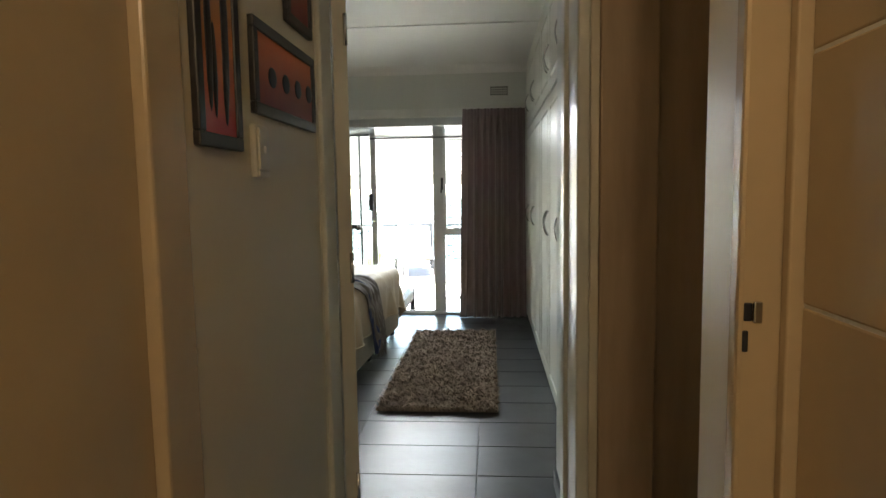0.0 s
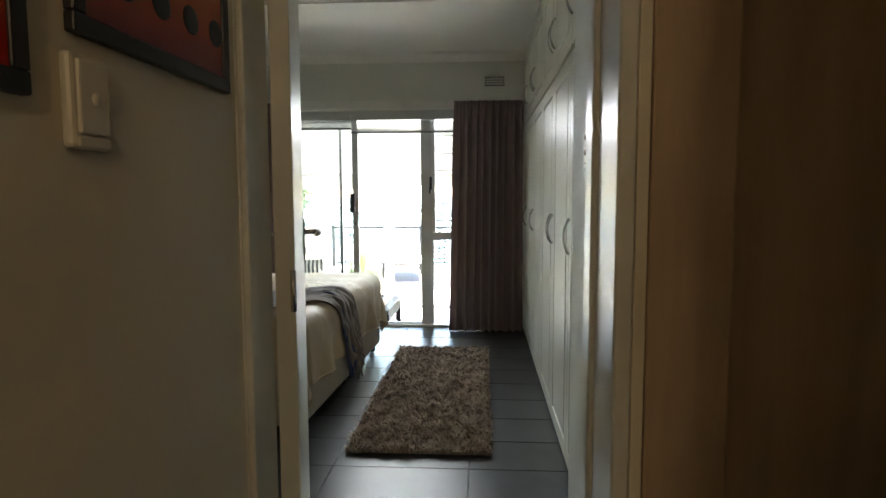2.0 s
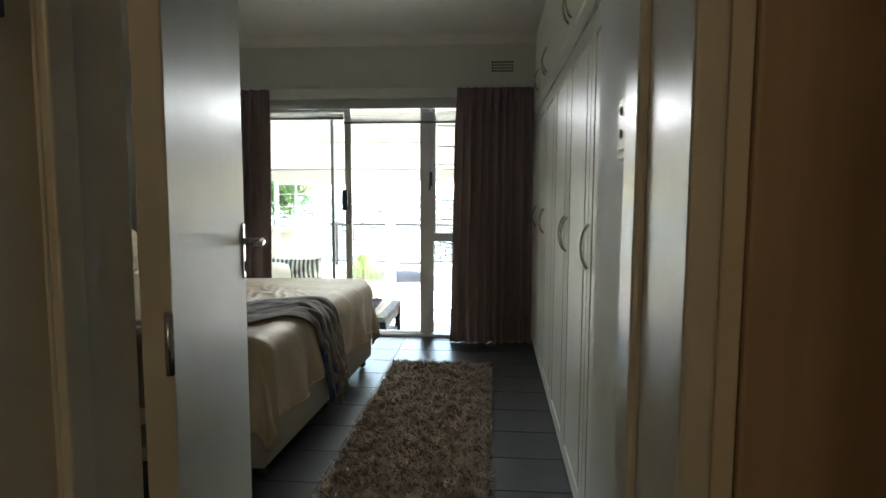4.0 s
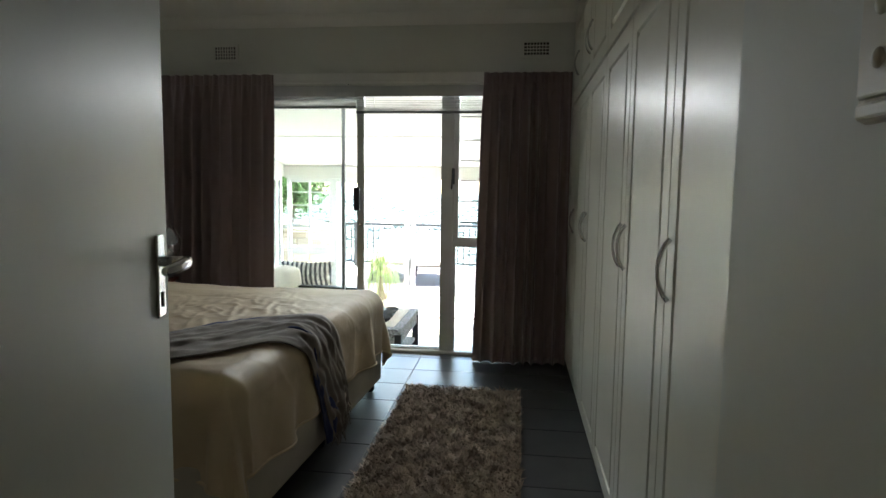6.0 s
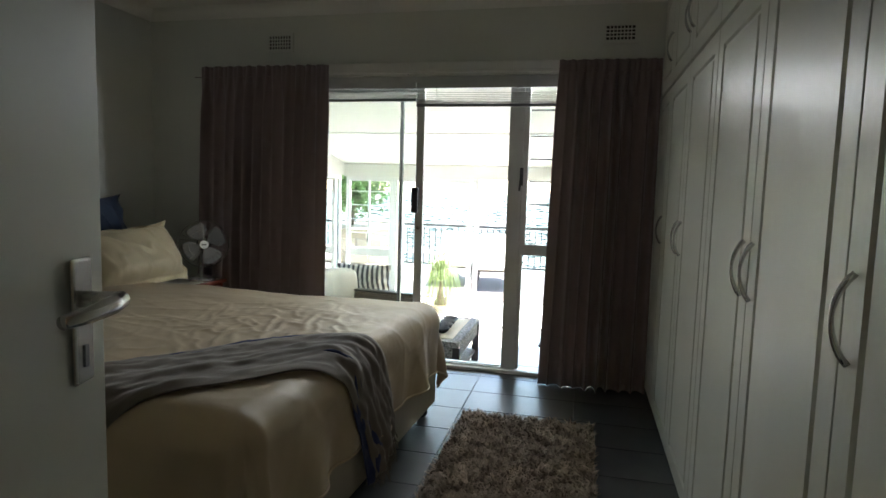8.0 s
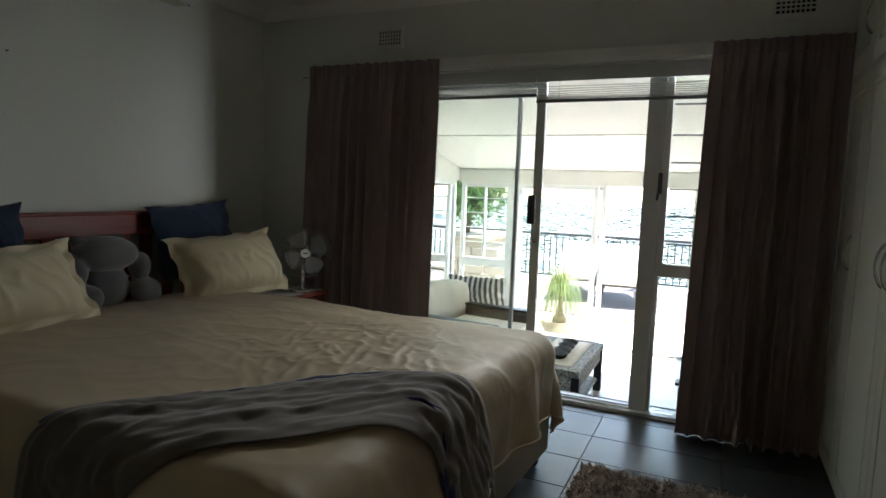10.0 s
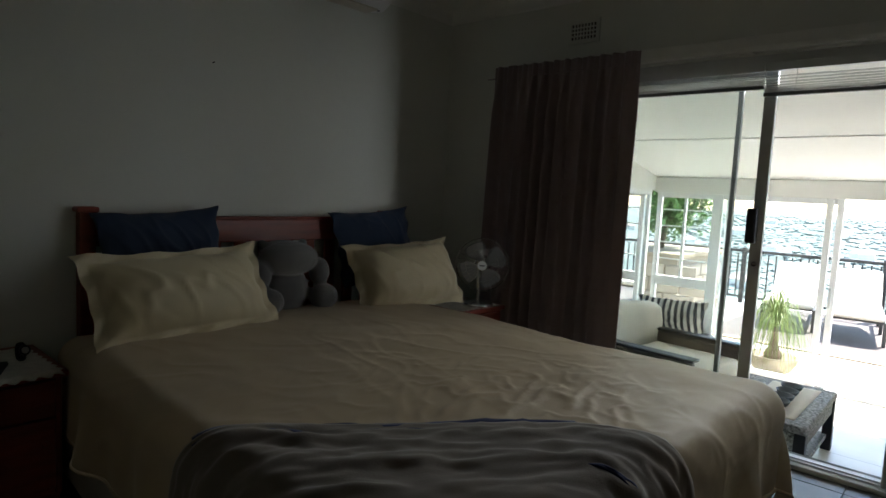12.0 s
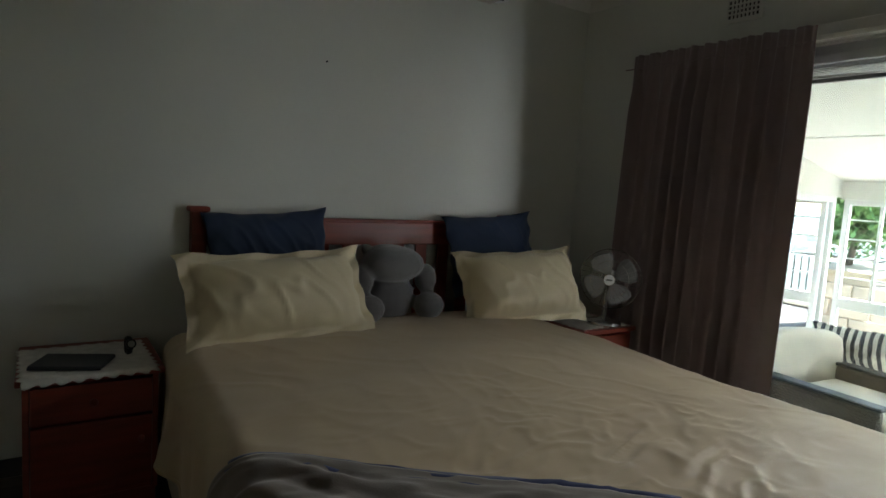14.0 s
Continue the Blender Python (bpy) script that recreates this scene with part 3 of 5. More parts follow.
# ---- sliding door, side window and blinds ----
FY0, FY1 = 6.675, 6.735
w = tagged(thing("sliding_door", "white aluminium sliding door pushed half open", "sliding door", at=(-0.9, 6.7, 0)), kind="structure")
part("head", boxes((OL, OR, FY0 - 0.02, FY1 + 0.05, 1.985, OH - 0.001), bevel=0.004), ALU, w)
part("sill", boxes((OL, OR, FY0 - 0.03, FY1 + 0.06, -0.008, 0.022), bevel=0.004), ALU, w)
part("track", boxes((OL, -0.19, FY0 + 0.01, FY0 + 0.02, 0.022, 0.032), (OL, -0.19, FY0 + 0.05, FY0 + 0.06, 0.022, 0.032)), ALU, w)
part("jamb", boxes((OL, OL + 0.05, FY0, FY1 + 0.04, 0.022, 1.985), bevel=0.003), ALU, w)
part("jamb", boxes((OR - 0.05, OR, FY0, FY1 + 0.04, 0.022, 1.985), bevel=0.003), ALU, w)
part("mullion", boxes((-0.197, -0.10, FY0, FY1 + 0.04, 0.022, 1.985), bevel=0.005), ALU, w)
sl = part("sliding_leaf", boxes((-0.846, -0.790, FY0, FY0 + 0.03, 0.034, 1.98), (-1.66, -1.61, FY0, FY0 + 0.03, 0.034, 1.98), (-1.61, -0.846, FY0 + 0.002, FY0 + 0.028, 0.034, 0.10), (-1.61, -0.846, FY0 + 0.002, FY0 + 0.028, 1.92, 1.98), bevel=0.003), ALU, w)
pane = part("pane", boxes((-1.61, -0.846, FY0 + 0.012, FY0 + 0.018, 0.10, 1.92)), GLASS, sl)
pane.visible_shadow = False
part("lock_case", boxes((-0.868, -0.818, FY0 - 0.032, FY0, 1.09, 1.268), bevel=0.008), BLACK, sl, "black lock case with finger pull")
part("key_barrel", rod(bmesh.new(), (-0.818, FY0 - 0.008, 0.985), (-0.818, FY0, 0.985), 0.013), CHROME, sl, smooth=True)
fx = part("fixed_leaf", boxes((-0.982, -0.958, FY0 + 0.05, FY0 + 0.08, 0.034, 1.98), (-1.67, -1.63, FY0 + 0.05, FY0 + 0.08, 0.034, 1.98), (-1.63, -0.982, FY0 + 0.05, FY0 + 0.078, 0.034, 0.09), (-1.63, -0.982, FY0 + 0.05, FY0 + 0.078, 1.93, 1.98), bevel=0.003), ALUD, w, "grey edge of the fixed leaf")
pane = part("pane", boxes((-1.63, -0.982, FY0 + 0.06, FY0 + 0.066, 0.09, 1.93)), GLASS, fx)
pane.visible_shadow = False
sw = part("side_window", boxes((-0.10, OR - 0.05, FY0 + 0.005, FY1 + 0.02, 0.828, 0.90), (-0.10, -0.064, FY0 + 0.008, FY1, 0.90, 1.985), (-0.10, -0.08, FY0 + 0.008, FY1, 0.03, 0.828), bevel=0.003), ALU, w)
for z0, z1 in ((0.024, 0.828), (0.90, 1.985)):
    pane = part("pane", boxes((-0.09, OR - 0.05, FY0 + 0.03, FY0 + 0.036, z0, z1)), GLASS, sw)
    pane.visible_shadow = False
bm = boxes((-0.115, -0.092, FY0 - 0.012, FY0, 1.30, 1.42), bevel=0.004)
box(bm, -0.112, -0.096, FY0 - 0.035, FY0 - 0.012, 1.34, 1.36, bevel=0.003)
tube(bm, [(-0.104, FY0 - 0.036, 1.41), (-0.104, FY0 - 0.042, 1.36), (-0.110, FY0 - 0.040, 1.29), (-0.112, FY0 - 0.036, 1.265)], 0.007)
part("stay_handle", bm, BLACK, sw, "black window handle")
for z in (1.813, 1.639, 1.483, 1.329, 1.175, 1.012):
    part("burglar_bar", rod(bmesh.new(), (-0.06, FY1 + 0.03, z), (OR - 0.05, FY1 + 0.03, z), 0.006, seg=8), ALUD, sw, "thin dark burglar bar")


def blind(x0, x1, z0, label, cords):
    t = thing("venetian_blind", label, "blind", "door blinds", at=((x0 + x1) / 2, 6.65, 1.98))
    part("headrail", boxes((x0, x1, 6.632, 6.662, 1.945, 1.984), bevel=0.002), ALU, t)
    n = 9
    for k in range(n):
        z = z0 + 0.022 + (1.94 - z0 - 0.03) * (k / n) ** 1.6
        bm = sheet(2, 4, lambda u, v: (x0 + u * (x1 - x0), 6.634 + 0.026 * v, z + 0.004 * math.sin(math.pi * v) + 0.003 * math.sin(5 * u + k)), 0.0008)
        part("slat", bm, SLAT, t)
    part("bottom_rail", boxes((x0, x1, 6.634, 6.660, z0, z0 + 0.018), bevel=0.003), ALUD, t, "grey bottom rail")
    for cx in cords:
        part("cord", rod(bmesh.new(), (cx, 6.633, z0 + 0.01), (cx, 6.633, 1.95), 0.0015, seg=6), SLAT, t)


blind(-1.70, -0.845, 1.858, "white venetian blind drawn up over the fixed leaf", (-1.5, -1.0))
blind(-0.842, 0.50, 1.822, "white venetian blind drawn up over the doorway", (-0.7, -0.15, 0.3))
setting("pelmet_board", boxes((OL - 0.3, 0.755, YF - 0.028, YF - 0.001, 2.04, 2.115), bevel=0.004), TRIMW, "white pelmet board above the sliding door", "trim")
t = thing("curtain_rail", "white metal curtain rail on brackets", "curtain rail", at=(-0.85, 6.5, 2.04))
part("rail", boxes((-2.44, 0.75, 6.505, 6.525, 2.02, 2.04), bevel=0.003), TRIMW, t)
for x in (-2.2, -0.9, 0.4):
    part("bracket", boxes((x - 0.012, x + 0.012, 6.525, YF - 0.0285 if x > -2.0 else YF, 2.024, 2.036)), TRIMW, t)


def curtain(x0, x1, x0b, x1b, waves, seed, label, hook=0.0):
    t = thing("curtain", label, "curtain", "bedroom curtains", at=((x0 + x1) / 2, 6.5, 0.0))
    rng = random.Random(seed)
    ph = [rng.uniform(0, 6.28) for _ in range(6)]

    def f(u, v):
        z = 2.085 - 2.08 * v
        g = ease(v * 6)
        lo, hi = x0 + (x0b - x0) * v, x1 + (x1b - x1) * v
        s = u + 0.012 * math.sin(9 * u + ph[0]) + 0.008 * math.sin(23 * u + ph[1] + 2 * v)
        w1 = math.sin(math.tau * waves * s + ph[2])
        amp = (0.006 + 0.046 * g) * (0.65 + 0.3 * math.sin(7.3 * u + ph[3]) + 0.35 * math.sin(17.1 * u + ph[1] + 1.5 * v))
        y = 6.49 - amp * (abs(w1) ** 0.7 * (1 if w1 > 0 else -1)) - 0.006 * math.sin(math.tau * waves * 2.1 * u + ph[4]) * (1 - g) - 0.02 * v * math.sin(3 * u + ph[5])
        x = lo + (hi - lo) * u + 0.010 * math.cos(math.tau * waves * s + ph[2]) * g
        z += 0.003 * math.sin(math.tau * waves * s) * (1 - g)
        y += hook * ease((0.05 - u) / 0.05)
        return (x, y, z)
    part("drape", sheet(int(waves * 14), 44, f, 0.003), CURT, t, smooth=True)
    bm = sheet(int(waves * 8), 2, lambda u, v: (x0 + (x1 - x0) * u, 6.470 - 0.004 * math.sin(math.tau * waves * 2 * u), 2.012 - 0.006 * v), 0.002)
    part("heading_tape", bm, CURT, t, smooth=True)


curtain(0.125, 0.735, 0.085, 0.745, 9, 3, "mauve-brown lined curtain beside the wardrobes")
curtain(-2.45, -1.425, -2.51, -1.47, 13, 8, "mauve-brown lined curtain beside the bedside table", 0.115)

# ---- air bricks and air conditioner ----
def air_brick(x0, x1, z0, z1):
    t = thing("air_brick", "white plaster air vent with square holes", "air vent", "wall vents", at=((x0 + x1) / 2, YF, z0))
    part("backing", boxes((x0, x1, YF - 0.004, YF - 0.001, z0, z1)), HOLE, t)
    bm = boxes((x0 - 0.022, x1 + 0.022, YF - 0.016, YF, z0 - 0.022, z0), (x0 - 0.022, x1 + 0.022, YF - 0.016, YF, z1, z1 + 0.022),
               (x0 - 0.022, x0, YF - 0.016, YF, z0, z1), (x1, x1 + 0.022, YF - 0.016, YF, z0, z1))
    part("frame", bm, PLASTER, t)
    nx, nz = 8, 4
    dx, dz = (x1 - x0) / nx, (z1 - z0) / nz
    for k in range(1, nz):
        part("grid_bar", boxes((x0, x1, YF - 0.014, YF - 0.004, z0 + k * dz - 0.0035, z0 + k * dz + 0.0035)), PLASTER, t)
    for k in range(1, nx):
        part("grid_bar", boxes((x0 + k * dx - 0.0035, x0 + k * dx + 0.0035, YF - 0.0135, YF - 0.0045, z0, z1)), PLASTER, t)


air_brick(0.400, 0.575, 2.230, 2.318)
air_brick(-1.943, -1.777, 2.225, 2.318)

t = thing("air_conditioner", "white split air conditioner high on the wall", "air conditioner", at=(XL, 5.48, 2.36))
prof = [(XL, 2.36), (XL + 0.10, 2.345), (XL + 0.165, 2.375), (XL + 0.20, 2.42), (XL + 0.205, 2.50), (XL, 2.505)]
bm = bmesh.new()
rows = [[bm.verts.new((x, y, z)) for x, z in prof] for y in (5.08, 5.87)]
for k in range(6):
    bm.faces.new((rows[0][k], rows[0][(k + 1) % 6], rows[1][(k + 1) % 6], rows[1][k]))
bm.faces.new(rows[0])
bm.faces.new(rows[1][::-1])
part("casing", bm, ALUW, t)
part("outlet_flap", boxes((XL + 0.03, XL + 0.14, 5.16, 5.80, 2.334, 2.343)), SWITCHW, t)
part("badge", boxes((XL + 0.112, XL + 0.122, 5.80, 5.83, 2.338, 2.3445)), ALUD, t)
t = thing("wall_nail", "small dark nail in the bedroom wall", "nail", at=(XL, 4.84, 1.86))
part("shank", rod(bmesh.new(), (XL - 0.01, 4.84, 1.86), (XL + 0.015, 4.84, 1.863), 0.0035, seg=8), BLACK, t)

# ---- bed ----
HEADC, FOOTC = Vector((-2.74, 4.93)), Vector((-0.50, 4.81))
BD = (FOOTC - HEADC).normalized()
BP = Vector((-BD.y, BD.x))
BL = (FOOTC - HEADC).length


def on_bed(a, b, z):
    q = HEADC + BD * a + BP * b
    return Vector((q.x, q.y, z))


BEDM = Matrix(((BD.x, BP.x, 0, HEADC.x), (BD.y, BP.y, 0, HEADC.y), (0, 0, 1, 0), (0, 0, 0, 1)))
bed = thing("divan_bed", "king-size divan bed with pale fabric base on castors", "bed", at=(-1.6, 4.87, 0))
for b0, b1 in ((-0.85, 0.063), (0.067, 0.98)):
    part("base", placed(boxes((0.06, BL, b0, b1, 0.065, 0.315), bevel=0.012), BEDM), DIVAN, bed)
part("mattress", placed(boxes((0.05, BL - 0.04, -0.80, 0.92, 0.317, 0.575), bevel=0.03), BEDM), PILLOW, bed)
for a in (0.15, 1.1, BL - 0.05):
    for b in (-0.79, 0.065, 0.90):
        bm = placed(rod(bmesh.new(), (a, b - 0.014, 0.026), (a, b + 0.014, 0.026), 0.026, seg=14), BEDM)
        placed(rod(bm, on_bed(a, b, 0.04), on_bed(a, b, 0.066), 0.014), Matrix())
        part("castor", bm, BLACK, bed, "black castor", True)

hb = thing("headboard", "red-stained pine headboard with flat top rail", "headboard", at=(XL + 0.05, 5.12, 0))
hx0, hx1 = XL + 0.025, XL + 0.06
for y in (4.245, 6.015):
    part("post", boxes((hx0 - 0.01, hx1 + 0.012, y - 0.032, y + 0.032, 0.0, 1.105), bevel=0.004), REDW, hb)
    part("post_cap", boxes((hx0 - 0.018, hx1 + 0.022, y - 0.045, y + 0.045, 1.105, 1.13), bevel=0.008), REDW, hb)
part("top_rail", boxes((hx0, hx1, 4.277, 5.983, 0.955, 1.075), bevel=0.006), REDW, hb)
part("rail_cap", boxes((hx0 - 0.008, hx1 + 0.01, 4.277, 5.983, 1.075, 1.09), bevel=0.005), REDW, hb)
part("bottom_rail", boxes((hx0, hx1, 4.277, 5.983, 0.42, 0.52), bevel=0.005), REDW, hb)
for k in range(11):
    y = 4.40 + k * 0.146
    part("slat", boxes((hx0 + 0.008, hx1 - 0.008, y - 0.035, y + 0.035, 0.52, 0.955), bevel=0.003), REDW, hb)

RAD, TOPZ = 0.105, 0.632
CA1, CB0, CB1 = BL - 0.078, -0.755, 0.89


def crease(a, b):
    p = Vector((a * 2.1, b * 2.1, 0.4))
    h = 0.013 * noise.noise(p) + 0.005 * noise.noise(p * 2.7)
    mid = math.exp(-((a - 1.75) / 0.42) ** 2 - ((b - 0.05) / 0.5) ** 2)
    q = Vector((a * 13 + 5 * b, b * 5 - 4 * a, 2.0)) + 0.8 * Vector((noise.noise(p * 4), noise.noise(p * 4 + Vector((3, 1, 0))), 0))
    h += (0.0006 + 0.0075 * mid) * max(0.0, 1 - 3.2 * abs(noise.noise(q))) ** 1.5
    q2 = Vector((a * 3.2 - 4.5 * b, b * 1.4 + 1.2 * a, 5.0)) + 0.7 * Vector((noise.noise(p * 2.2), 0, 0))
    h += 0.0026 * max(0.0, 1 - 3.0 * abs(noise.noise(q2))) ** 1.6
    q3 = Vector((a * 1.6 + 6.5 * b, a * 1.1, 8.0)) + 0.9 * Vector((noise.noise(p * 1.6 + Vector((9, 0, 0))), 0, 0))
    h += 0.0020 * max(0.0, 1 - 3.4 * abs(noise.noise(q3))) ** 1.6
    return h


def drape(a, b, lift=0.0, ripple=True):
    """Where a point of a cloth spread over the bed comes to lie."""
    ca, cb = min(a, CA1), min(max(b, CB0), CB1)
    ea, eb = a - ca, b - cb
    run = max(abs(ea), abs(eb))
    h = crease(a, b) if ripple else 0.6 * crease(a, b)
    dome = 0.018 * math.sin(math.pi * min(1, max(0, (b - CB0) / (CB1 - CB0)))) - 0.02 * ease(1 - a / 0.5)
    if run < 1e-6:
        return on_bed(a, b, TOPZ + dome + h + lift)
    d = Vector((ea, eb)).normalized()
    th = min(run / RAD, math.pi / 2)
    corner = min(abs(ea), abs(eb)) / run
    drop = max(0.0, run - RAD * math.pi / 2) * (1 + 0.45 * corner ** 2)
    along_ = b if abs(ea) > abs(eb) else a
    wave = (0.022 * math.sin(along_ * 11 + 1.3) + 0.014 * math.sin(along_ * 23 + 0.4) + 0.018 * noise.noise(Vector((a * 4, b * 4, 9)))) * min(1, drop / 0.25)
    outw = RAD * math.sin(th) + (wave if ripple else 0.5 * wave) + 0.10 * drop * corner + 0.035 * drop + (lift + h) * math.sin(th)
    z = TOPZ + dome * math.cos(th) - RAD * (1 - math.cos(th)) - drop + (lift + h) * math.cos(th)
    return on_bed(ca + d.x * outw, cb + d.y * outw, z)


SKIRT = 0.425
duvet = thing("duvet", "beige sateen duvet, rumpled, hanging over the bed", "duvet", at=(-1.5, 4.9, 0.6))


def duvet_at(u, v):
    a = 0.12 + u * (CA1 + SKIRT - 0.12)
    b = CB0 - SKIRT + v * (CB1 - CB0 + 2 * SKIRT)
    return drape(a, b)


part("cover", sheet(250, 250, duvet_at, 0.012), DUVET, duvet, smooth=True)

rim = [duvet_at(k / 120, 0.0) for k in range(121)] + [duvet_at(1.0, k / 140) for k in range(1, 141)] + [duvet_at(1 - k / 120, 1.0) for k in range(1, 121)]
part("hem", tube(bmesh.new(), rim, 0.007, 6), DUVET, duvet, "stitched hem of the duvet", True)

# folded throw across the near foot corner
KEY = [Vector((1.55, -1.28)), Vector((1.56, -1.06)), Vector((1.61, -0.86)), Vector((1.745, -0.67)), Vector((1.93, -0.43)), Vector((2.14, -0.17)), Vector((2.34, -0.08)), Vector((2.54, 0.0)), Vector((2.70, 0.07))]


def throw_line(s):
    x = s * (len(KEY) - 1)
    i = min(int(x), len(KEY) - 2)
    f = x - i
    p0, p1, p2, p3 = KEY[max(i - 1, 0)], KEY[i], KEY[i + 1], KEY[min(i + 2, len(KEY) - 1)]
    p = 0.5 * (2 * p1 + (p2 - p0) * f + (2 * p0 - 5 * p1 + 4 * p2 - p3) * f * f + (3 * p1 - p0 - 3 * p2 + p3) * f ** 3)
    d = 0.5 * ((p2 - p0) + 2 * (2 * p0 - 5 * p1 + 4 * p2 - p3) * f + 3 * (3 * p1 - p0 - 3 * p2 + p3) * f * f)
    return p, d.normalized()


def throw_at(w0, w1, lift, folds, ph, start=0.0, end=1.0):
    def f(u, v):
        u = start + (end - start) * u
        p, d = throw_line(u)
        side = Vector((-d.y, d.x))
        width = 1.08 + 0.22 * (1 - ease(u / 0.3)) - 0.34 * ease((u - 0.62) / 0.25)
        wa = w0 if not start else w0 + 0.14 * (1 - ease((u - start) / 0.22)) * (1 if w0 < 0 else 0)
        wb = w1
        w = (wa + (wb - wa) * v) * width + 0.02 * math.sin(9 * u + ph)
        q = p + side * w
        s = v * folds * math.pi + 1.2 * math.sin(5 * u + ph) + 4.5 * noise.noise(Vector((u * 3.2, v * 2.5, ph))) + 3.5 * noise.noise(Vector((u * 11, v * 4, ph + 7)))
        edge = min(1, min(v, 1 - v) * 9)
        fold = 0.011 * noise.noise(Vector((u * 16, v * 8, ph))) * edge + 0.005 * noise.noise(Vector((u * 40, v * 14, ph))) * edge + (0.004 + 0.008 * noise.noise(Vector((u * 6, v * 5, 3 + ph)))) * (1 + math.cos(s)) * edge
        return drape(q.x, q.y, lift + fold, False)
    return f


throw = thing("throw_blanket", "grey fringed throw with navy lining folded across the bed", "blanket", at=(-0.9, 4.5, 0.65))
part("lining", sheet(90, 16, throw_at(-0.225, -0.05, 0.010, 2.0, 0.6, 0.6), 0.004), THROWB, throw, "navy lining showing along the edge", True)
part("lining", sheet(60, 8, throw_at(0.13, 0.20, 0.008, 1.0, 0.4, 0.22, 0.62), 0.004), THROWB, throw, "navy lining showing along the edge", True)
part("cloth", sheet(150, 64, throw_at(-0.185, 0.175, 0.016, 5.0, 0.0), 0.005), THROW, throw, smooth=True)
bm = bmesh.new()
rng = random.Random(4)
tip = throw_at(-0.185, 0.175, 0.016, 5.0, 0.0)
for k in range(70):
    p = tip(1.0, k / 69)
    q = p + Vector((rng.uniform(-0.012, 0.02), rng.uniform(-0.012, 0.012), -rng.uniform(0.025, 0.05)))
    tube(bm, [p, (p + q) / 2 + Vector((0.004, 0, 0)), q], 0.0022, 4)
part("fringe", bm, THROW, throw)


def cushion(name, label, group, c, width, height, depth, flange, material, yaw, lean, roll=0.0, seed=0, sag=0.0, cat="pillow", power=2.2):
    """A stuffed pillow; width along y, height up, facing +x before its turns."""
    rng = random.Random(seed)
    t = thing(name, label, cat, group, at=c)
    M_ = Matrix.Translation(c) @ pose(0, 0, 0, 0, 0, yaw) @ pose(0, 0, 0, 0, lean, 0) @ pose(0, 0, 0, roll, 0, 0)
    ph = rng.uniform(0, 9)

    def surf(side):
        def f(u, v):
            y, z = 2 * u - 1, 2 * v - 1
            hy, hz = width / 2, height / 2
            iy, iz = min(1, abs(y) * hy / (hy - flange)), min(1, abs(z) * hz / (hz - flange))
            body = max(0, (1 - iy ** power)) ** 0.8 * max(0, (1 - iz ** power)) ** 0.8
            pinch = 1 - 0.07 * (1 - abs(z) ** 2) * y * y
            pinch2 = 1 - 0.09 * (1 - abs(y) ** 2) * z * z
            wr = 0.012 * noise.noise(Vector((y * 2.2, z * 2.2 + side, ph))) + 0.016 * max(0.0, 1 - 4 * abs(noise.noise(Vector((y * 4 + 1.5 * z, z * 1.3, ph + 4))))) ** 1.5
            rim = 0.010 * math.sin(11 * (y - z) + ph) * (iy ** 8 + iz ** 8)
            x = side * (depth / 2 * body + 0.0015) + wr * body + rim
            zz = z * hz * pinch2 - sag * depth * body * (1 - v)
            return M_ @ Vector((x, y * hy * pinch, zz))
        return f
    bm = sheet(64, 44, surf(1))
    other = sheet(64, 44, surf(-1))
    me = bpy.data.meshes.new("tmp")
    other.to_mesh(me)
    other.free()
    bm.from_mesh(me)
    bpy.data.meshes.remove(me)
    bmesh.ops.remove_doubles(bm, verts=bm.verts[:], dist=0.0035)
    part("case", bm, material, t, smooth=True)
    return t


cushion("pillow", "navy cotton pillow propped against the headboard", "navy pillows", (-2.77, 4.545, 0.905), 0.58, 0.46, 0.13, 0.008, NAVY, 0, -14, 3.5, 1)
cushion("pillow", "navy cotton pillow propped against the headboard", "navy pillows", (-2.76, 5.835, 0.92), 0.64, 0.46, 0.13, 0.008, NAVY, 0, -14, 4.0, 2)
cushion("pillow", "cream sateen pillow with a wide border, creased", "cream pillows", (-2.44, 4.485, 0.795), 0.80, 0.43, 0.22, 0.04, PILLOW, 0, -34, 2.0, 3, power=2.8)
cushion("pillow", "plump cream sateen pillow with a wide border", "cream pillows", (-2.42, 5.775, 0.785), 0.74, 0.43, 0.27, 0.035, PILLOW, -10, -30, 3.0, 4, power=5.0)

bm = bmesh.new()
tx, ty = -2.60, 5.09
ball(bm, (tx - 0.03, ty, 0.725), (0.11, 0.135, 0.13), 20)
ball(bm, (tx + 0.02, ty - 0.01, 0.895), (0.12, 0.165, 0.09), 20)
ball(bm, (tx - 0.03, ty - 0.01, 0.935), (0.10, 0.13, 0.05), 16)
for s in (-1, 1):
    ball(bm, (tx - 0.05, ty + s * 0.12, 0.962), (0.022, 0.030, 0.026), 10)
    ball(bm, (tx + 0.03, ty + s * 0.175, 0.82), (0.06, 0.055, 0.075), 14)
    ball(bm, (tx + 0.09, ty + s * 0.165, 0.695), (0.075, 0.08, 0.068), 14)
toy = part("soft_toy", bm, PLUSH, smooth=True)
rm = toy.modifiers.new("fuse", "REMESH")
rm.mode, rm.voxel_size, rm.use_smooth_shade = "VOXEL", 0.011, True
tagged(toy, "grey plush soft toy sitting between the pillows", "soft toy")

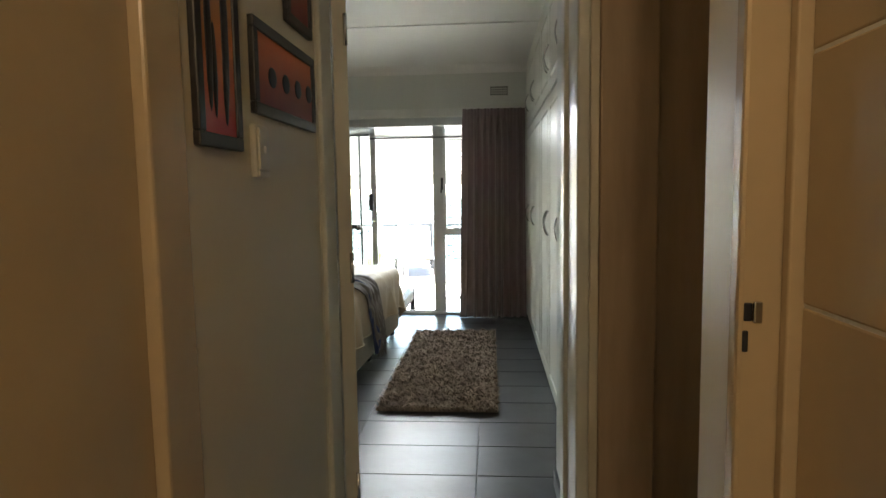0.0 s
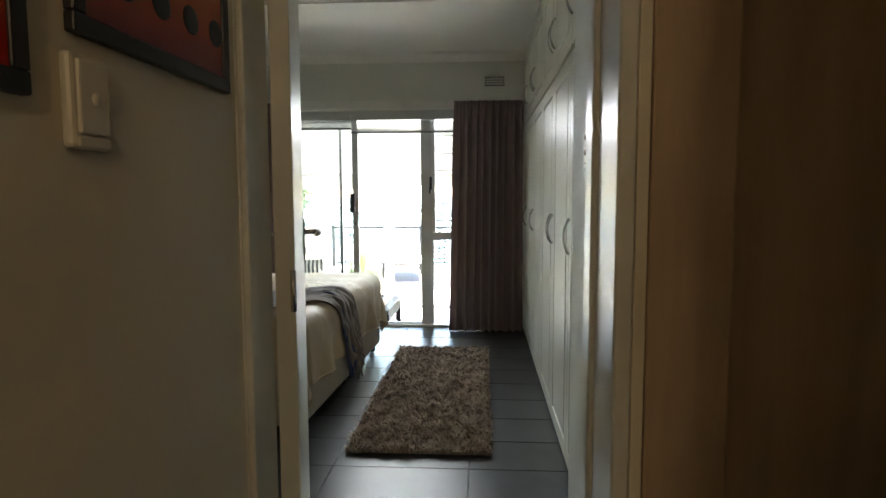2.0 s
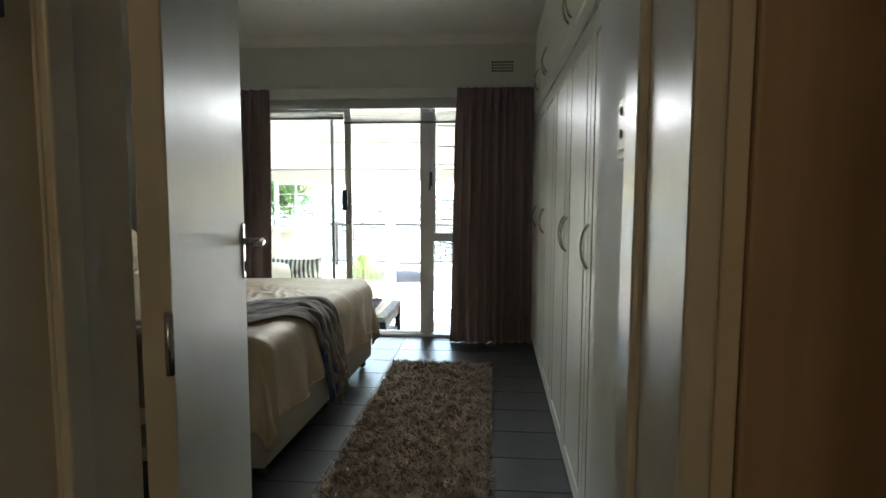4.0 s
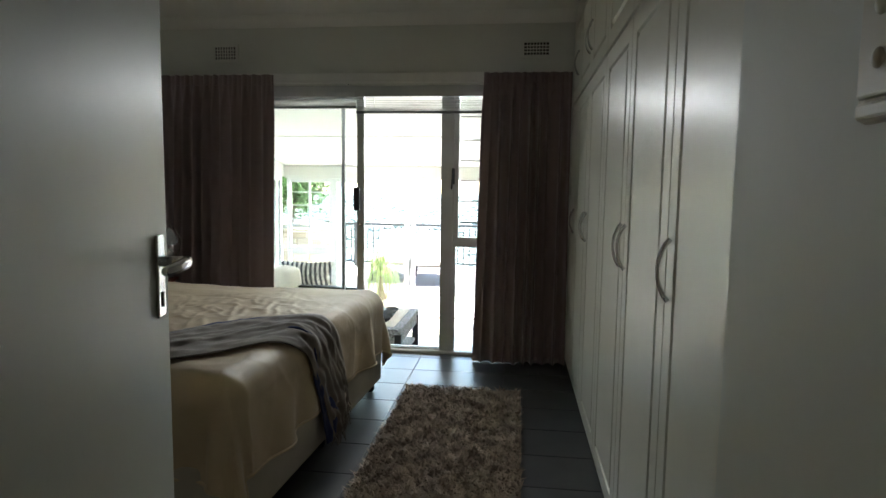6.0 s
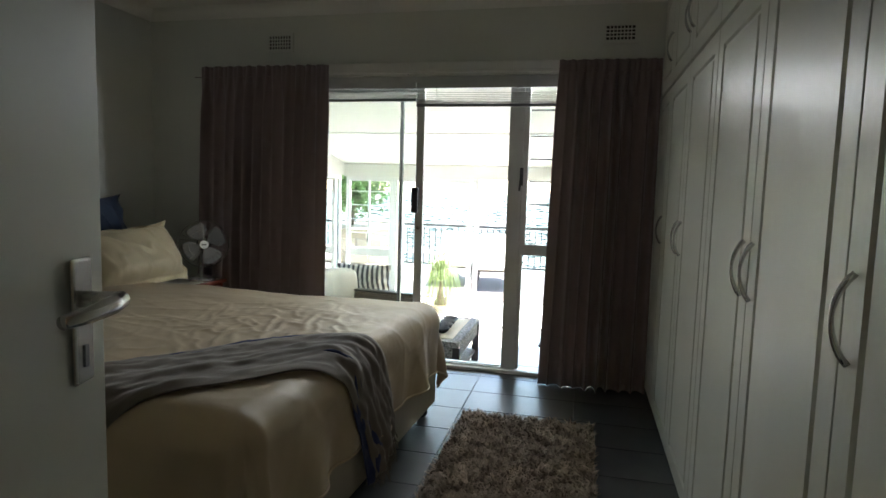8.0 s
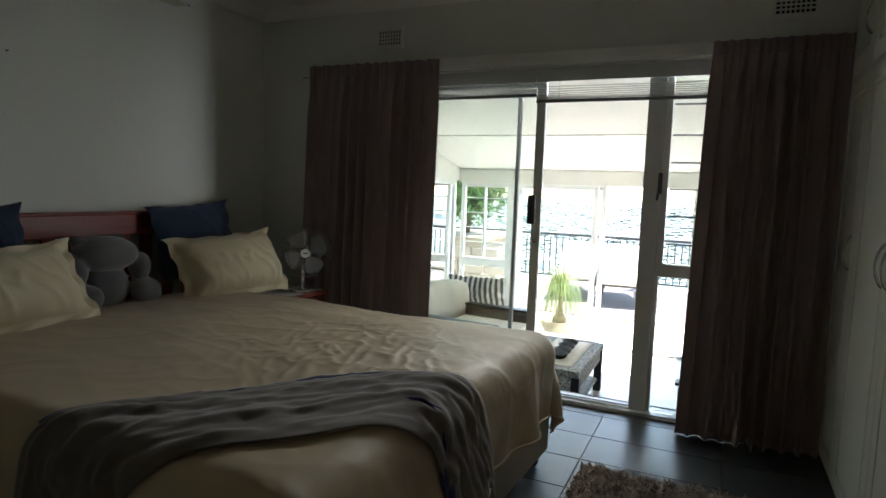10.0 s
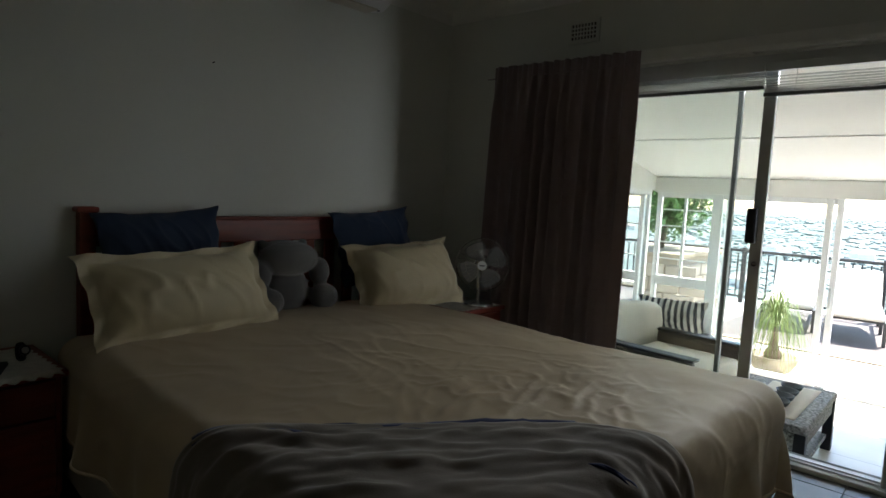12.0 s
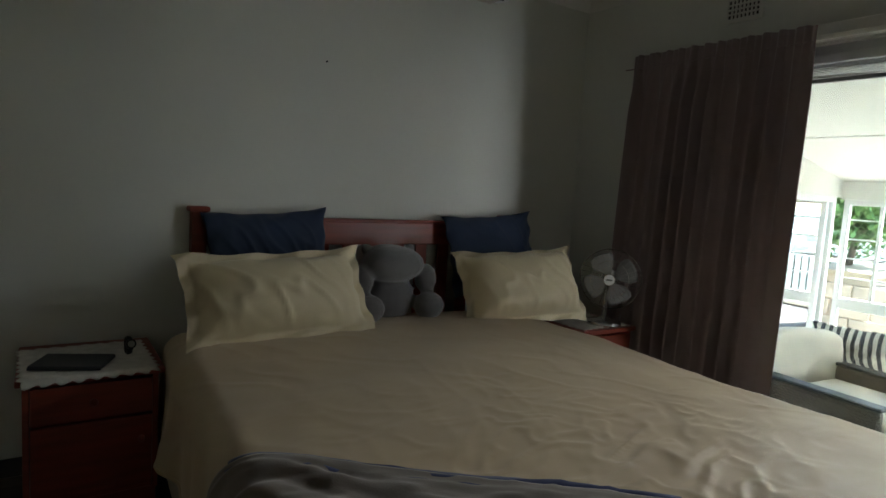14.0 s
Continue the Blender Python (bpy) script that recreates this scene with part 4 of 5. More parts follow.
# ---- bedside tables ----
def bedside(x0, x1, y0, y1, h, label):
    t = thing("bedside_table", label, "bedside table", "bedside tables", at=((x0 + x1) / 2, (y0 + y1) / 2, 0))
    part("top", boxes((x0 - 0.0, x1 + 0.02, y0 - 0.02, y1 + 0.02, h - 0.025, h), bevel=0.006), REDW, t)
    for y in (y0, y1 - 0.02):
        part("side", boxes((x0, x1, y, y + 0.02, 0.06, h - 0.025), bevel=0.002), REDW, t)
    part("back", boxes((x0, x0 + 0.012, y0 + 0.02, y1 - 0.02, 0.06, h - 0.025)), REDW, t)
    part("plinth", boxes((x0 + 0.01, x1 - 0.015, y0 + 0.005, y1 - 0.005, 0.0, 0.06)), REDW, t)
    part("bottom", boxes((x0 + 0.012, x1 - 0.02, y0 + 0.02, y1 - 0.02, 0.06, 0.08)), REDW, t)
    dr = part("drawer", boxes((x1 - 0.018, x1 + 0.004, y0 + 0.022, y1 - 0.022, h - 0.175, h - 0.04), bevel=0.005), REDW, t)
    part("knob", ball(bmesh.new(), (x1 + 0.016, (y0 + y1) / 2, h - 0.108), 0.015, 12), REDW, dr, smooth=True)
    dd = part("door", boxes((x1 - 0.018, x1 + 0.004, y0 + 0.022, y1 - 0.022, 0.085, h - 0.185), bevel=0.005), REDW, t)
    part("knob", ball(bmesh.new(), (x1 + 0.016, y1 - 0.06, h - 0.27), 0.013, 12), REDW, dd, smooth=True)
    return t


bedside(-2.92, -2.47, 3.60, 4.03, 0.54, "red-stained bedside table with drawer and door")
bedside(-2.66, -2.19, 6.02, 6.40, 0.575, "red-stained bedside table by the curtain")


def doily(x0, x1, y0, y1, z, hang, label, turn=0.0):
    t = thing("doily", label, "doily", at=((x0 + x1) / 2, (y0 + y1) / 2, z))
    cx, cy = (x0 + x1) / 2, (y0 + y1) / 2

    def f(u, v):
        x, y = 2 * u - 1, 2 * v - 1
        r = max(abs(x), abs(y))
        sc = 1 + 0.035 * math.sin(26 * (x if abs(y) > abs(x) else y)) * (r ** 6)
        px, py = x * sc * (x1 - x0) / 2, y * sc * (y1 - y0) / 2
        c, s = math.cos(turn), math.sin(turn)
        px, py = cx + c * px - s * py, cy + s * px + c * py
        over = max(0.0, px - hang) if hang is not None else 0.0
        return (px - 0.8 * over, py, z + 0.003 + 0.002 * noise.noise(Vector((px * 20, py * 20, 0))) - 0.75 * over)
    part("cloth", sheet(40, 40, f, 0.0025), DOILY, t, smooth=True)


doily(-2.86, -2.42, 3.585, 4.02, 0.54, -2.448, "white crochet doily on the bedside table", 0.04)
doily(-2.62, -2.20, 6.03, 6.39, 0.575, None, "white crochet doily under the fan")

t = thing("tablet", "closed dark tablet in a folding case", "tablet", at=(-2.6, 3.75, 0.56))
part("case", placed(boxes((-0.085, 0.085, -0.12, 0.12, 0.0, 0.012), bevel=0.004), pose(-2.585, 3.755, 0.5455, 0, 0, -22)), BLACK, t)
part("cover_flap", placed(boxes((-0.083, 0.083, -0.118, 0.118, 0.0125, 0.0155), bevel=0.001), pose(-2.585, 3.755, 0.5455, 0, 0, -22)), BLACK, t)
t = thing("wrist_watch", "black wrist watch standing on its strap", "watch", at=(-2.66, 3.945, 0.56))
wm = pose(-2.655, 3.945, 0.545, 0, 0, 10)
bm = tube(bmesh.new(), [(0.026 * math.cos(k * math.tau / 20), 0, 0.036 + 0.034 * math.sin(k * math.tau / 20)) for k in range(20)], 0.0035, 6, True)
bm.transform(Matrix.Diagonal((1, 3.0, 1, 1)))
part("strap", placed(bm, wm), BLACK, t, smooth=True)
bm = rod(bmesh.new(), (0.026, 0, 0.046), (0.036, 0, 0.049), 0.019, seg=20)
face = part("case", placed(bm, wm), BLACK, t, smooth=False)
part("dial", placed(rod(bmesh.new(), (0.0365, 0, 0.0492), (0.037, 0, 0.0494), 0.013, seg=20), wm), SLAT, face, "pale dial")

# ---- desk fan ----
fan = thing("desk_fan", "chrome wire-caged desk fan on the bedside table", "fan", at=(-2.27, 6.26, 0.58))
FM = pose(-2.235, 6.245, 0.838, 0, 0, 36)
# the fan faces along its own -y
part("foot", lathe(bmesh.new(), [(0.095, 0.0), (0.098, 0.008), (0.09, 0.02), (0.035, 0.03), (0.022, 0.045)], (-2.27, 6.26, 0.580), 28), CHROME, fan, "chrome round foot", True)
part("neck", rod(bmesh.new(), (-2.27, 6.26, 0.62), (-2.27, 6.26, 0.79), 0.014), CHROME, fan, smooth=True)
part("motor", placed(lathe(bmesh.new(), [(0.035, -0.06), (0.05, -0.05), (0.052, 0.03), (0.03, 0.05)], seg=20), FM @ pose(0, 0.075, 0, 90)), CHROME, fan, smooth=True)
for yy, dome in ((-0.055, 1), (0.045, -1)):
    bm = bmesh.new()
    for r in (0.03, 0.10, 0.163):
        off = yy * (1 - (r / 0.163) ** 3)
        tube(bm, [(r * math.cos(k * math.tau / 36), off, r * math.sin(k * math.tau / 36)) for k in range(36)], 0.0013 if r < 0.16 else 0.003, 5, True)
    for k in range(30):
        a = k * math.tau / 30
        tube(bm, [(r * math.cos(a), yy * (1 - (r / 0.163) ** 3), r * math.sin(a)) for r in (0.03, 0.09, 0.13, 0.163)], 0.0009, 4)
    part("cage", placed(bm, FM), CHROME, fan, "chrome wire cage")
part("badge", placed(rod(bmesh.new(), (0, -0.060, 0), (0, -0.056, 0), 0.028, seg=24), FM), ALUW, fan, "pale round badge")
part("badge_bar", placed(boxes((-0.016, 0.016, -0.0615, -0.0603, -0.004, 0.004)), FM), ALUD, fan)
for k in range(4):
    a0 = k * math.tau / 4 + 0.5

    def blade(u, v, a0=a0):
        r = 0.03 + 0.115 * u
        a = a0 + (v - 0.5) * (0.55 + 0.75 * math.sin(math.pi * min(1, u * 0.75 + 0.1)))
        return (r * math.cos(a), 0.022 * (v - 0.5), r * math.sin(a))
    part("blade", placed(sheet(8, 6, blade, 0.002), FM), FANB, fan, smooth=True)

# ---- shaggy rug ----
rug = thing("rug", "brown shaggy wool runner rug on the tiles", "rug", at=(0.065, 4.8, 0))
part("backing", boxes((-0.275, 0.405, 3.83, 5.775, 0.001, 0.014), bevel=0.004), RUGM, rug)
rng = np.random.default_rng(5)
NT = 26000
cx_, cy_ = rng.uniform(-0.285, 0.42, NT), rng.uniform(3.81, 5.80, NT)
hh = rng.uniform(0.022, 0.046, NT)
clump = np.array([noise.noise(Vector((x * 14, y * 14, 1.0))) for x, y in zip(cx_, cy_)])
ang = rng.uniform(0, 6.283, NT) + 4 * clump
lean_ = rng.uniform(0.008, 0.03, NT)
wd = rng.uniform(0.0035, 0.0065, NT)
lattice = np.minimum(np.abs(np.sin(np.pi * (cx_ * 1.5 + cy_) / 0.15)), np.abs(np.sin(np.pi * (cx_ * 1.5 - cy_) / 0.15)))
hh = hh * (1 + 0.45 * clump) * (0.72 + 0.45 * lattice)
tx_, ty_ = np.cos(ang), np.sin(ang)
base1 = np.stack([cx_ - wd * ty_, cy_ + wd * tx_, np.full(NT, 0.008)], 1)
base2 = np.stack([cx_ + wd * ty_, cy_ - wd * tx_, np.full(NT, 0.008)], 1)
mid1 = np.stack([cx_ + 0.35 * lean_ * tx_ - wd * ty_, cy_ + 0.35 * lean_ * ty_ + wd * tx_, 0.7 * hh], 1)
mid2 = np.stack([cx_ + 0.35 * lean_ * tx_ + wd * ty_, cy_ + 0.35 * lean_ * ty_ - wd * tx_, 0.7 * hh], 1)
top_ = np.stack([cx_ + lean_ * tx_ * 1.3, cy_ + lean_ * ty_ * 1.3, hh], 1)
verts = np.concatenate([base1, base2, mid2, mid1, top_], 1).reshape(-1, 3)
faces = []
for k in range(NT):
    o = 5 * k
    faces += [(o, o + 1, o + 2, o + 3), (o + 3, o + 2, o + 4)]
me = bpy.data.meshes.new("pile")
me.from_pydata(verts.tolist(), [], faces)
me.materials.append(RUGM)
tagged(part("wool_pile", me, RUGM, rug, "brown and grey wool pile"), kind="stuff")

# ---- patio room ----
PY, PXL, PXR = 9.58, -2.56, 1.35
setting("patio_floor", boxes((PXL - 0.15, PXR + 0.15, 6.86, PY + 0.1, PZ - 0.1, PZ - 0.006)), GROUT, "grout bed of the patio floor", "floor")
bm = bmesh.new()
rows = [[bm.verts.new((x, y, z)) for x in (PXL - 0.15, PXR + 0.15)] for y, z in ((6.86, 2.12), (PY + 0.1, 1.515), (PY + 0.1, 1.595), (6.86, 2.20))]
for k in range(4):
    bm.faces.new((*rows[k], *rows[(k + 1) % 4][::-1]))
bm.faces.new([r[0] for r in rows])
bm.faces.new([r[1] for r in rows][::-1])
setting("patio_ceiling", bm, WHITEP, "white sloping board ceiling of the patio room", "ceiling")
zc = lambda y: 2.12 - (y - 6.86) * 0.605 / 2.82
bm = bmesh.new()
for y in (8.35,):
    box(bm, PXL, PXR, y - 0.012, y + 0.012, zc(y) - 0.006, zc(y) + 0.003)
setting("ceiling_strip", bm, WHITEP, "narrow cover strips under the patio ceiling", "trim")
setting("patio_wall_right", boxes((PXR, PXR + 0.15, 6.86, PY, PZ, 2.1)), WHITEP, "white plastered side wall of the patio room", "wall")
setting("patio_wall_far", boxes((-0.02, PXR, PY - 0.05, PY + 0.08, PZ, 1.54), (PXL, -0.02, PY - 0.05, PY + 0.08, 1.385, 1.54), (PXL, -1.93, PY - 0.05, PY + 0.08, PZ, -0.27)), WHITEP,
        "white plaster round the patio glazing", "wall")
setting("patio_wall_left", boxes((PXL - 0.13, PXL, 6.86, PY + 0.08, 1.405, 2.1), (PXL - 0.13, PXL, 6.86, 7.6, PZ, 1.405)), WHITEP, "white plaster over the side glazing", "wall")


def glazed(name, label, axis, fixed, a0, a1, z0, z1, bars, leaf_w=0.05, pane_on=True):
    """A glazed leaf with stiles, rails and a pane in the plane x or y = fixed."""
    t = tagged(thing(name, label, "window", at=(a0, fixed, z0) if axis == "y" else (fixed, a0, z0)), kind="structure")
    def bx(p0, p1, q0, q1, d=0.02):
        return (p0, p1, fixed - d, fixed + d, q0, q1) if axis == "y" else (fixed - d, fixed + d, p0, p1, q0, q1)
    for p in (a0, a1 - leaf_w):
        part("stile", boxes(bx(p, p + leaf_w, z0, z1), bevel=0.004), ALUW, t)
    for q in (z0, z1 - leaf_w):
        part("rail", boxes(bx(a0 + leaf_w, a1 - leaf_w, q, q + leaf_w), bevel=0.004), ALUW, t)
    for q in bars:
        part("burglar_bar", boxes(bx(a0 + leaf_w, a1 - leaf_w, q - 0.006, q + 0.006, 0.006)), ALUW, t)
    if pane_on:
        flat = bmesh.new()
        p0, p1, q0, q1 = a0 + leaf_w, a1 - leaf_w, z0 + leaf_w, z1 - leaf_w
        flat.faces.new([flat.verts.new((a, fixed, q) if axis == "y" else (fixed, a, q)) for a, q in ((p0, q0), (p1, q0), (p1, q1), (p0, q1))])
        g = part("pane", flat, GLASS, t)
        g.visible_shadow = False
    return t


glazed("window_1", "white patio window with burglar bars", "y", PY, -2.54, -1.93, 0.47, 1.385, (0.70, 0.87, 1.04, 1.21))
glazed("window_6", "white fixed pane below the patio window", "y", PY, -2.54, -1.93, -0.27, 0.47, ())
part("mullion", boxes((-2.26, -2.235, PY - 0.015, PY + 0.015, 0.52, 1.335)), ALUW, bpy.data.objects["window_1"])
glazed("window_2", "white aluminium patio sliding leaf", "y", PY - 0.015, -1.93, -0.96, PZ + 0.03, 1.385, ())
glazed("window_3", "white aluminium patio sliding leaf, slid back", "y", PY + 0.03, -1.86, -0.885, PZ + 0.03, 1.385, ())
part("handle", boxes((-0.93, -0.905, PY - 0.03, PY - 0.01, 0.42, 0.60), bevel=0.004), ALU, bpy.data.objects["window_3"], "long pull handle")
setting("patio_sill", boxes((-1.95, -0.02, PY - 0.05, PY + 0.07, PZ - 0.006, PZ + 0.03)), ALUW, "white sliding door track of the patio", "sill")
glazed("window_4", "white glazed side door of the patio room", "x", PXL + 0.0, 7.6, 8.55, PZ + 0.02, 1.405, ())
glazed("window_5", "white glazed side door of the patio room", "x", PXL - 0.05, 8.5, 9.53, PZ + 0.02, 1.405, ())
part("handle", boxes((PXL + 0.0, PXL + 0.02, 8.56, 8.585, 0.45, 0.70), bevel=0.004), ALU, bpy.data.objects["window_5"])

# coffee table with runner and bowls
ct = thing("coffee_table", "low dark coffee table with woven top", "table", at=(-0.88, 7.55, PZ))
cx0, cx1, cy0, cy1, cz = -1.15, -0.59, 7.18, 8.14, 0.05
for x in (cx0, cx1 - 0.06):
    for y in (cy0, cy1 - 0.06):
        part("leg", boxes((x, x + 0.06, y, y + 0.06, PZ, cz - 0.05), bevel=0.004), BLACK, ct)
part("top", boxes((cx0, cx1, cy0, cy1, cz - 0.05, cz), bevel=0.008), WICKG, ct, "grey woven seagrass top")
part("shelf", boxes((cx0 + 0.03, cx1 - 0.03, cy0 + 0.03, cy1 - 0.03, PZ + 0.08, PZ + 0.11), bevel=0.004), WICKG, ct)
part("side_panel", boxes((cx0 + 0.06, cx1 - 0.06, cy0 + 0.012, cy0 + 0.03, PZ + 0.06, cz - 0.05), bevel=0.003), WICKG, ct, "woven seagrass panel")
part("side_panel", boxes((cx1 - 0.03, cx1 - 0.012, cy0 + 0.06, cy1 - 0.06, cz - 0.14, cz - 0.05), bevel=0.003), WICKG, ct, "woven seagrass panel")
t = thing("table_runner", "white woven runner on the coffee table", "runner", at=(-0.9, 7.55, cz))
part("cloth", sheet(6, 20, lambda u, v: (-0.97 + 0.30 * u, 7.26 + 0.80 * v, cz + 0.003 + 0.001 * math.sin(9 * v + 4 * u)), 0.002), CUSH, t, smooth=True)
b0 = thing("bowl", "small dark glazed bowl on the runner", "bowl", "bowls on the runner", at=(-0.80, 7.44, cz + 0.006))
part("body", lathe(bmesh.new(), [(0.03, 0.0), (0.055, 0.018), (0.068, 0.045), (0.064, 0.045), (0.05, 0.02), (0.01, 0.012)], (-0.80, 7.44, cz + 0.006), 24), BLACK, b0, smooth=True)
for k in range(1, 4):
    copy_thing(b0, Matrix.Translation((-0.80 - 0.004 * k, 7.44 + 0.14 * k, cz + 0.006)))


# wicker armchair facing into the patio
def armchair(c, yaw, label, tall=0.80):
    t = thing("wicker_armchair", label, "armchair", "patio armchairs", at=c)
    A = Matrix.Translation(c) @ pose(0, 0, 0, 0, 0, yaw) @ Matrix.Diagonal((0.96, 0.96, tall, 1))
    part("seat_base", placed(boxes((-0.40, 0.40, -0.38, 0.36, 0.12, 0.34), bevel=0.02), A), WICK, t)
    part("backrest", placed(sheet(24, 12, lambda u, v: (-0.42 + 0.84 * u, 0.34 + 0.10 * v + 0.05 * math.sin(math.pi * u), 0.12 + (0.60 + 0.06 * math.sin(math.pi * u)) * v), 0.05), A), WICK, t, smooth=True)
    for s in (-1, 1):
        part("arm", placed(boxes((s * 0.42 - 0.045, s * 0.42 + 0.045, -0.40, 0.36, 0.12, 0.58), bevel=0.03), A), WICK, t)
        part("arm_rest", placed(boxes((s * 0.42 - 0.055, s * 0.42 + 0.055, -0.42, 0.38, 0.58, 0.605), bevel=0.01), A), BLACK, t, "dark flat arm rest")
        for y in (-0.36, 0.34):
            part("leg", placed(boxes((s * 0.40 - 0.03, s * 0.40 + 0.03, y - 0.03, y + 0.03, 0.0, 0.12), bevel=0.004), A), BLACK, t)
    return t, A


ac, A = armchair((-1.70, 8.00, PZ), 84, "dark wicker armchair with cream cushions", 0.92)
t = thing("seat_cushion", "cream seat cushion on the wicker armchair", "cushion", at=(-1.70, 8.00, PZ + 0.28))
part("pad", placed(boxes((-0.37, 0.37, -0.44, 0.32, 0.342, 0.49), bevel=0.05), A), CUSH, t, smooth=True)
t = thing("chair_cover", "cream quilted cover draped over the armchair back", "cover", at=tuple(A @ Vector((0, 0.4, 0.62))))
part("cloth", placed(sheet(28, 30, lambda u, v: (-0.43 + 0.86 * u,
     0.40 + 0.05 * math.sin(math.pi * u) + 0.13 * math.cos(math.pi * v) * -1 * (0.75 + 0.25 * math.sin(math.pi * v)) + 0.012 * noise.noise(Vector((u * 5, v * 4, 2))),
     0.36 + 0.46 * math.sin(math.pi * v) ** 0.45 + 0.05 * math.sin(math.pi * u) + 0.014 * noise.noise(Vector((u * 6, v * 6, 5)))), 0.03), A), CUSH, t, smooth=True)
cushion("striped_cushion", "navy and white striped cushion", "", (-1.95, 8.62, 0.29), 0.60, 0.32, 0.13, 0.006, STRIPE, 118, -12, 3, 9, cat="cushion")
b2, A2 = armchair((-2.05, 8.98, PZ), 35, "dark wicker armchair by the corner window", 0.58)
b3, A3 = armchair((0.44, 7.45, PZ), -90, "dark wicker armchair near the bedroom door")

# potted ponytail palm just outside the patio doors
plant = thing("potted_palm", "ponytail palm in a wide cream bowl", "plant", at=(-1.40, 9.95, PZ))
part("pot", lathe(bmesh.new(), [(0.12, 0.0), (0.17, 0.03), (0.22, 0.12), (0.235, 0.17), (0.225, 0.175), (0.20, 0.15), (0.02, 0.145)], (-1.40, 9.95, PZ), 28), POT, plant, smooth=True)
part("trunk", lathe(bmesh.new(), [(0.075, 0.14), (0.085, 0.18), (0.045, 0.26), (0.028, 0.36), (0.024, 0.44), (0.01, 0.46)], (-1.40, 9.95, PZ), 16), BARK, plant, smooth=True)
bm = bmesh.new()
rng = random.Random(12)
for k in range(190):
    a, r, rise = rng.uniform(0, math.tau), rng.uniform(0.22, 0.46), rng.uniform(0.12, 0.46)
    fall = rng.uniform(0.2, 0.55)
    wdt = rng.uniform(0.0035, 0.006)
    side = Vector((-math.sin(a), math.cos(a), 0)) * wdt
    prev = None
    for i in range(7):
        s = i / 6
        p = Vector((-1.40 + math.cos(a) * r * s, 9.95 + math.sin(a) * r * s, PZ + 0.44 + rise * math.sin(math.pi * min(1, s * 1.15)) - fall * s * s))
        cur = (bm.verts.new(p - side * (1 - 0.85 * s)), bm.verts.new(p + side * (1 - 0.85 * s)))
        if prev:
            bm.faces.new((prev[0], prev[1], cur[1], cur[0]))
        prev = cur
part("leaves", bm, LEAF, plant)

# ---- deck, loungers, railing ----
setting("ground", boxes((-900, 900, PY + 0.1, 15.0, PZ - 0.3, PZ - 0.03), (-900, PXL - 0.16, -400, PY + 0.1, PZ - 0.3, PZ - 0.03), (PXR + 0.16, 900, -400, PY + 0.1, PZ - 0.3, PZ - 0.03)), DECK, "pale paved deck beyond the patio room", "ground")
setting("deck_edge", boxes((-2.9, 1.2, 11.35, 11.47, PZ - 0.03, PZ - 0.012), bevel=0.003), POT, "sandy edging strip in the deck", "pavement")


def lounger(x, y, yaw):
    t = thing("sun_lounger", "sun lounger with cream mattress on the deck", "sun lounger", "sun loungers", at=(x, y, PZ - 0.026))
    A = Matrix.Translation((x, y, PZ - 0.026)) @ pose(0, 0, 0, 0, 0, yaw)
    for s in (-1, 1):
        part("side_rail", placed(boxes((s * 0.31 - 0.02, s * 0.31 + 0.02, -0.95, 0.95, 0.27, 0.32), bevel=0.006), A), RAILM, t)
        for yy in (-0.85, 0.1, 0.85):
            part("leg", placed(boxes((s * 0.31 - 0.02, s * 0.31 + 0.02, yy - 0.025, yy + 0.025, 0.0, 0.27), bevel=0.004), A), RAILM, t)
    for k in range(9):
        yy = -0.85 + k * 0.12
        part("slat", placed(boxes((-0.29, 0.29, yy - 0.035, yy + 0.035, 0.29, 0.31)), A), RAILM, t)
    part("mattress", placed(boxes((-0.30, 0.30, -0.95, 0.22, 0.32, 0.40), bevel=0.03), A), CUSH, t, smooth=True)
    bm = boxes((-0.30, 0.30, 0, 0.78, 0.0, 0.08), bevel=0.03)
    part("back_mattress", placed(bm, A @ pose(0, 0.22, 0.33, 33)), CUSH, t, smooth=True)
    part("back_frame", placed(boxes((-0.29, 0.29, 0.02, 0.76, -0.03, 0.0)), A @ pose(0, 0.22, 0.33, 33)), RAILM, t)


lounger(-1.17, 13.3, 8)
lounger(-1.98, 13.5, 8)
setting("deck", boxes((-2.6, 5.0, 11.48, 14.55, PZ - 0.03, PZ - 0.026)), DECKB, "damp brown deck under the loungers", "deck")
rail = thing("railing", "dark metal balustrade along the deck edge", "railing", at=(-1.0, 14.6, PZ))
part("top_rail", boxes((-7.0, 5.0, 14.57, 14.63, 0.50, 0.55), bevel=0.008), RAILM, rail)
part("bottom_rail", boxes((-7.0, 5.0, 14.585, 14.615, PZ + 0.06, PZ + 0.09)), RAILM, rail)
for k in range(7):
    part("post", boxes((-7.0 + 2 * k - 0.035, -7.0 + 2 * k + 0.035, 14.565, 14.635, PZ - 0.03, 0.58), bevel=0.005), RAILM, rail)
bar = mesh_of("baluster", boxes((-0.01, 0.01, -0.01, 0.01, 0.0, 0.77)), RAILM)
for k in range(100):
    o = part("baluster", bar, RAILM, rail)
    o.location = (-6.94 + 0.12 * k, 14.6, PZ + 0.06)

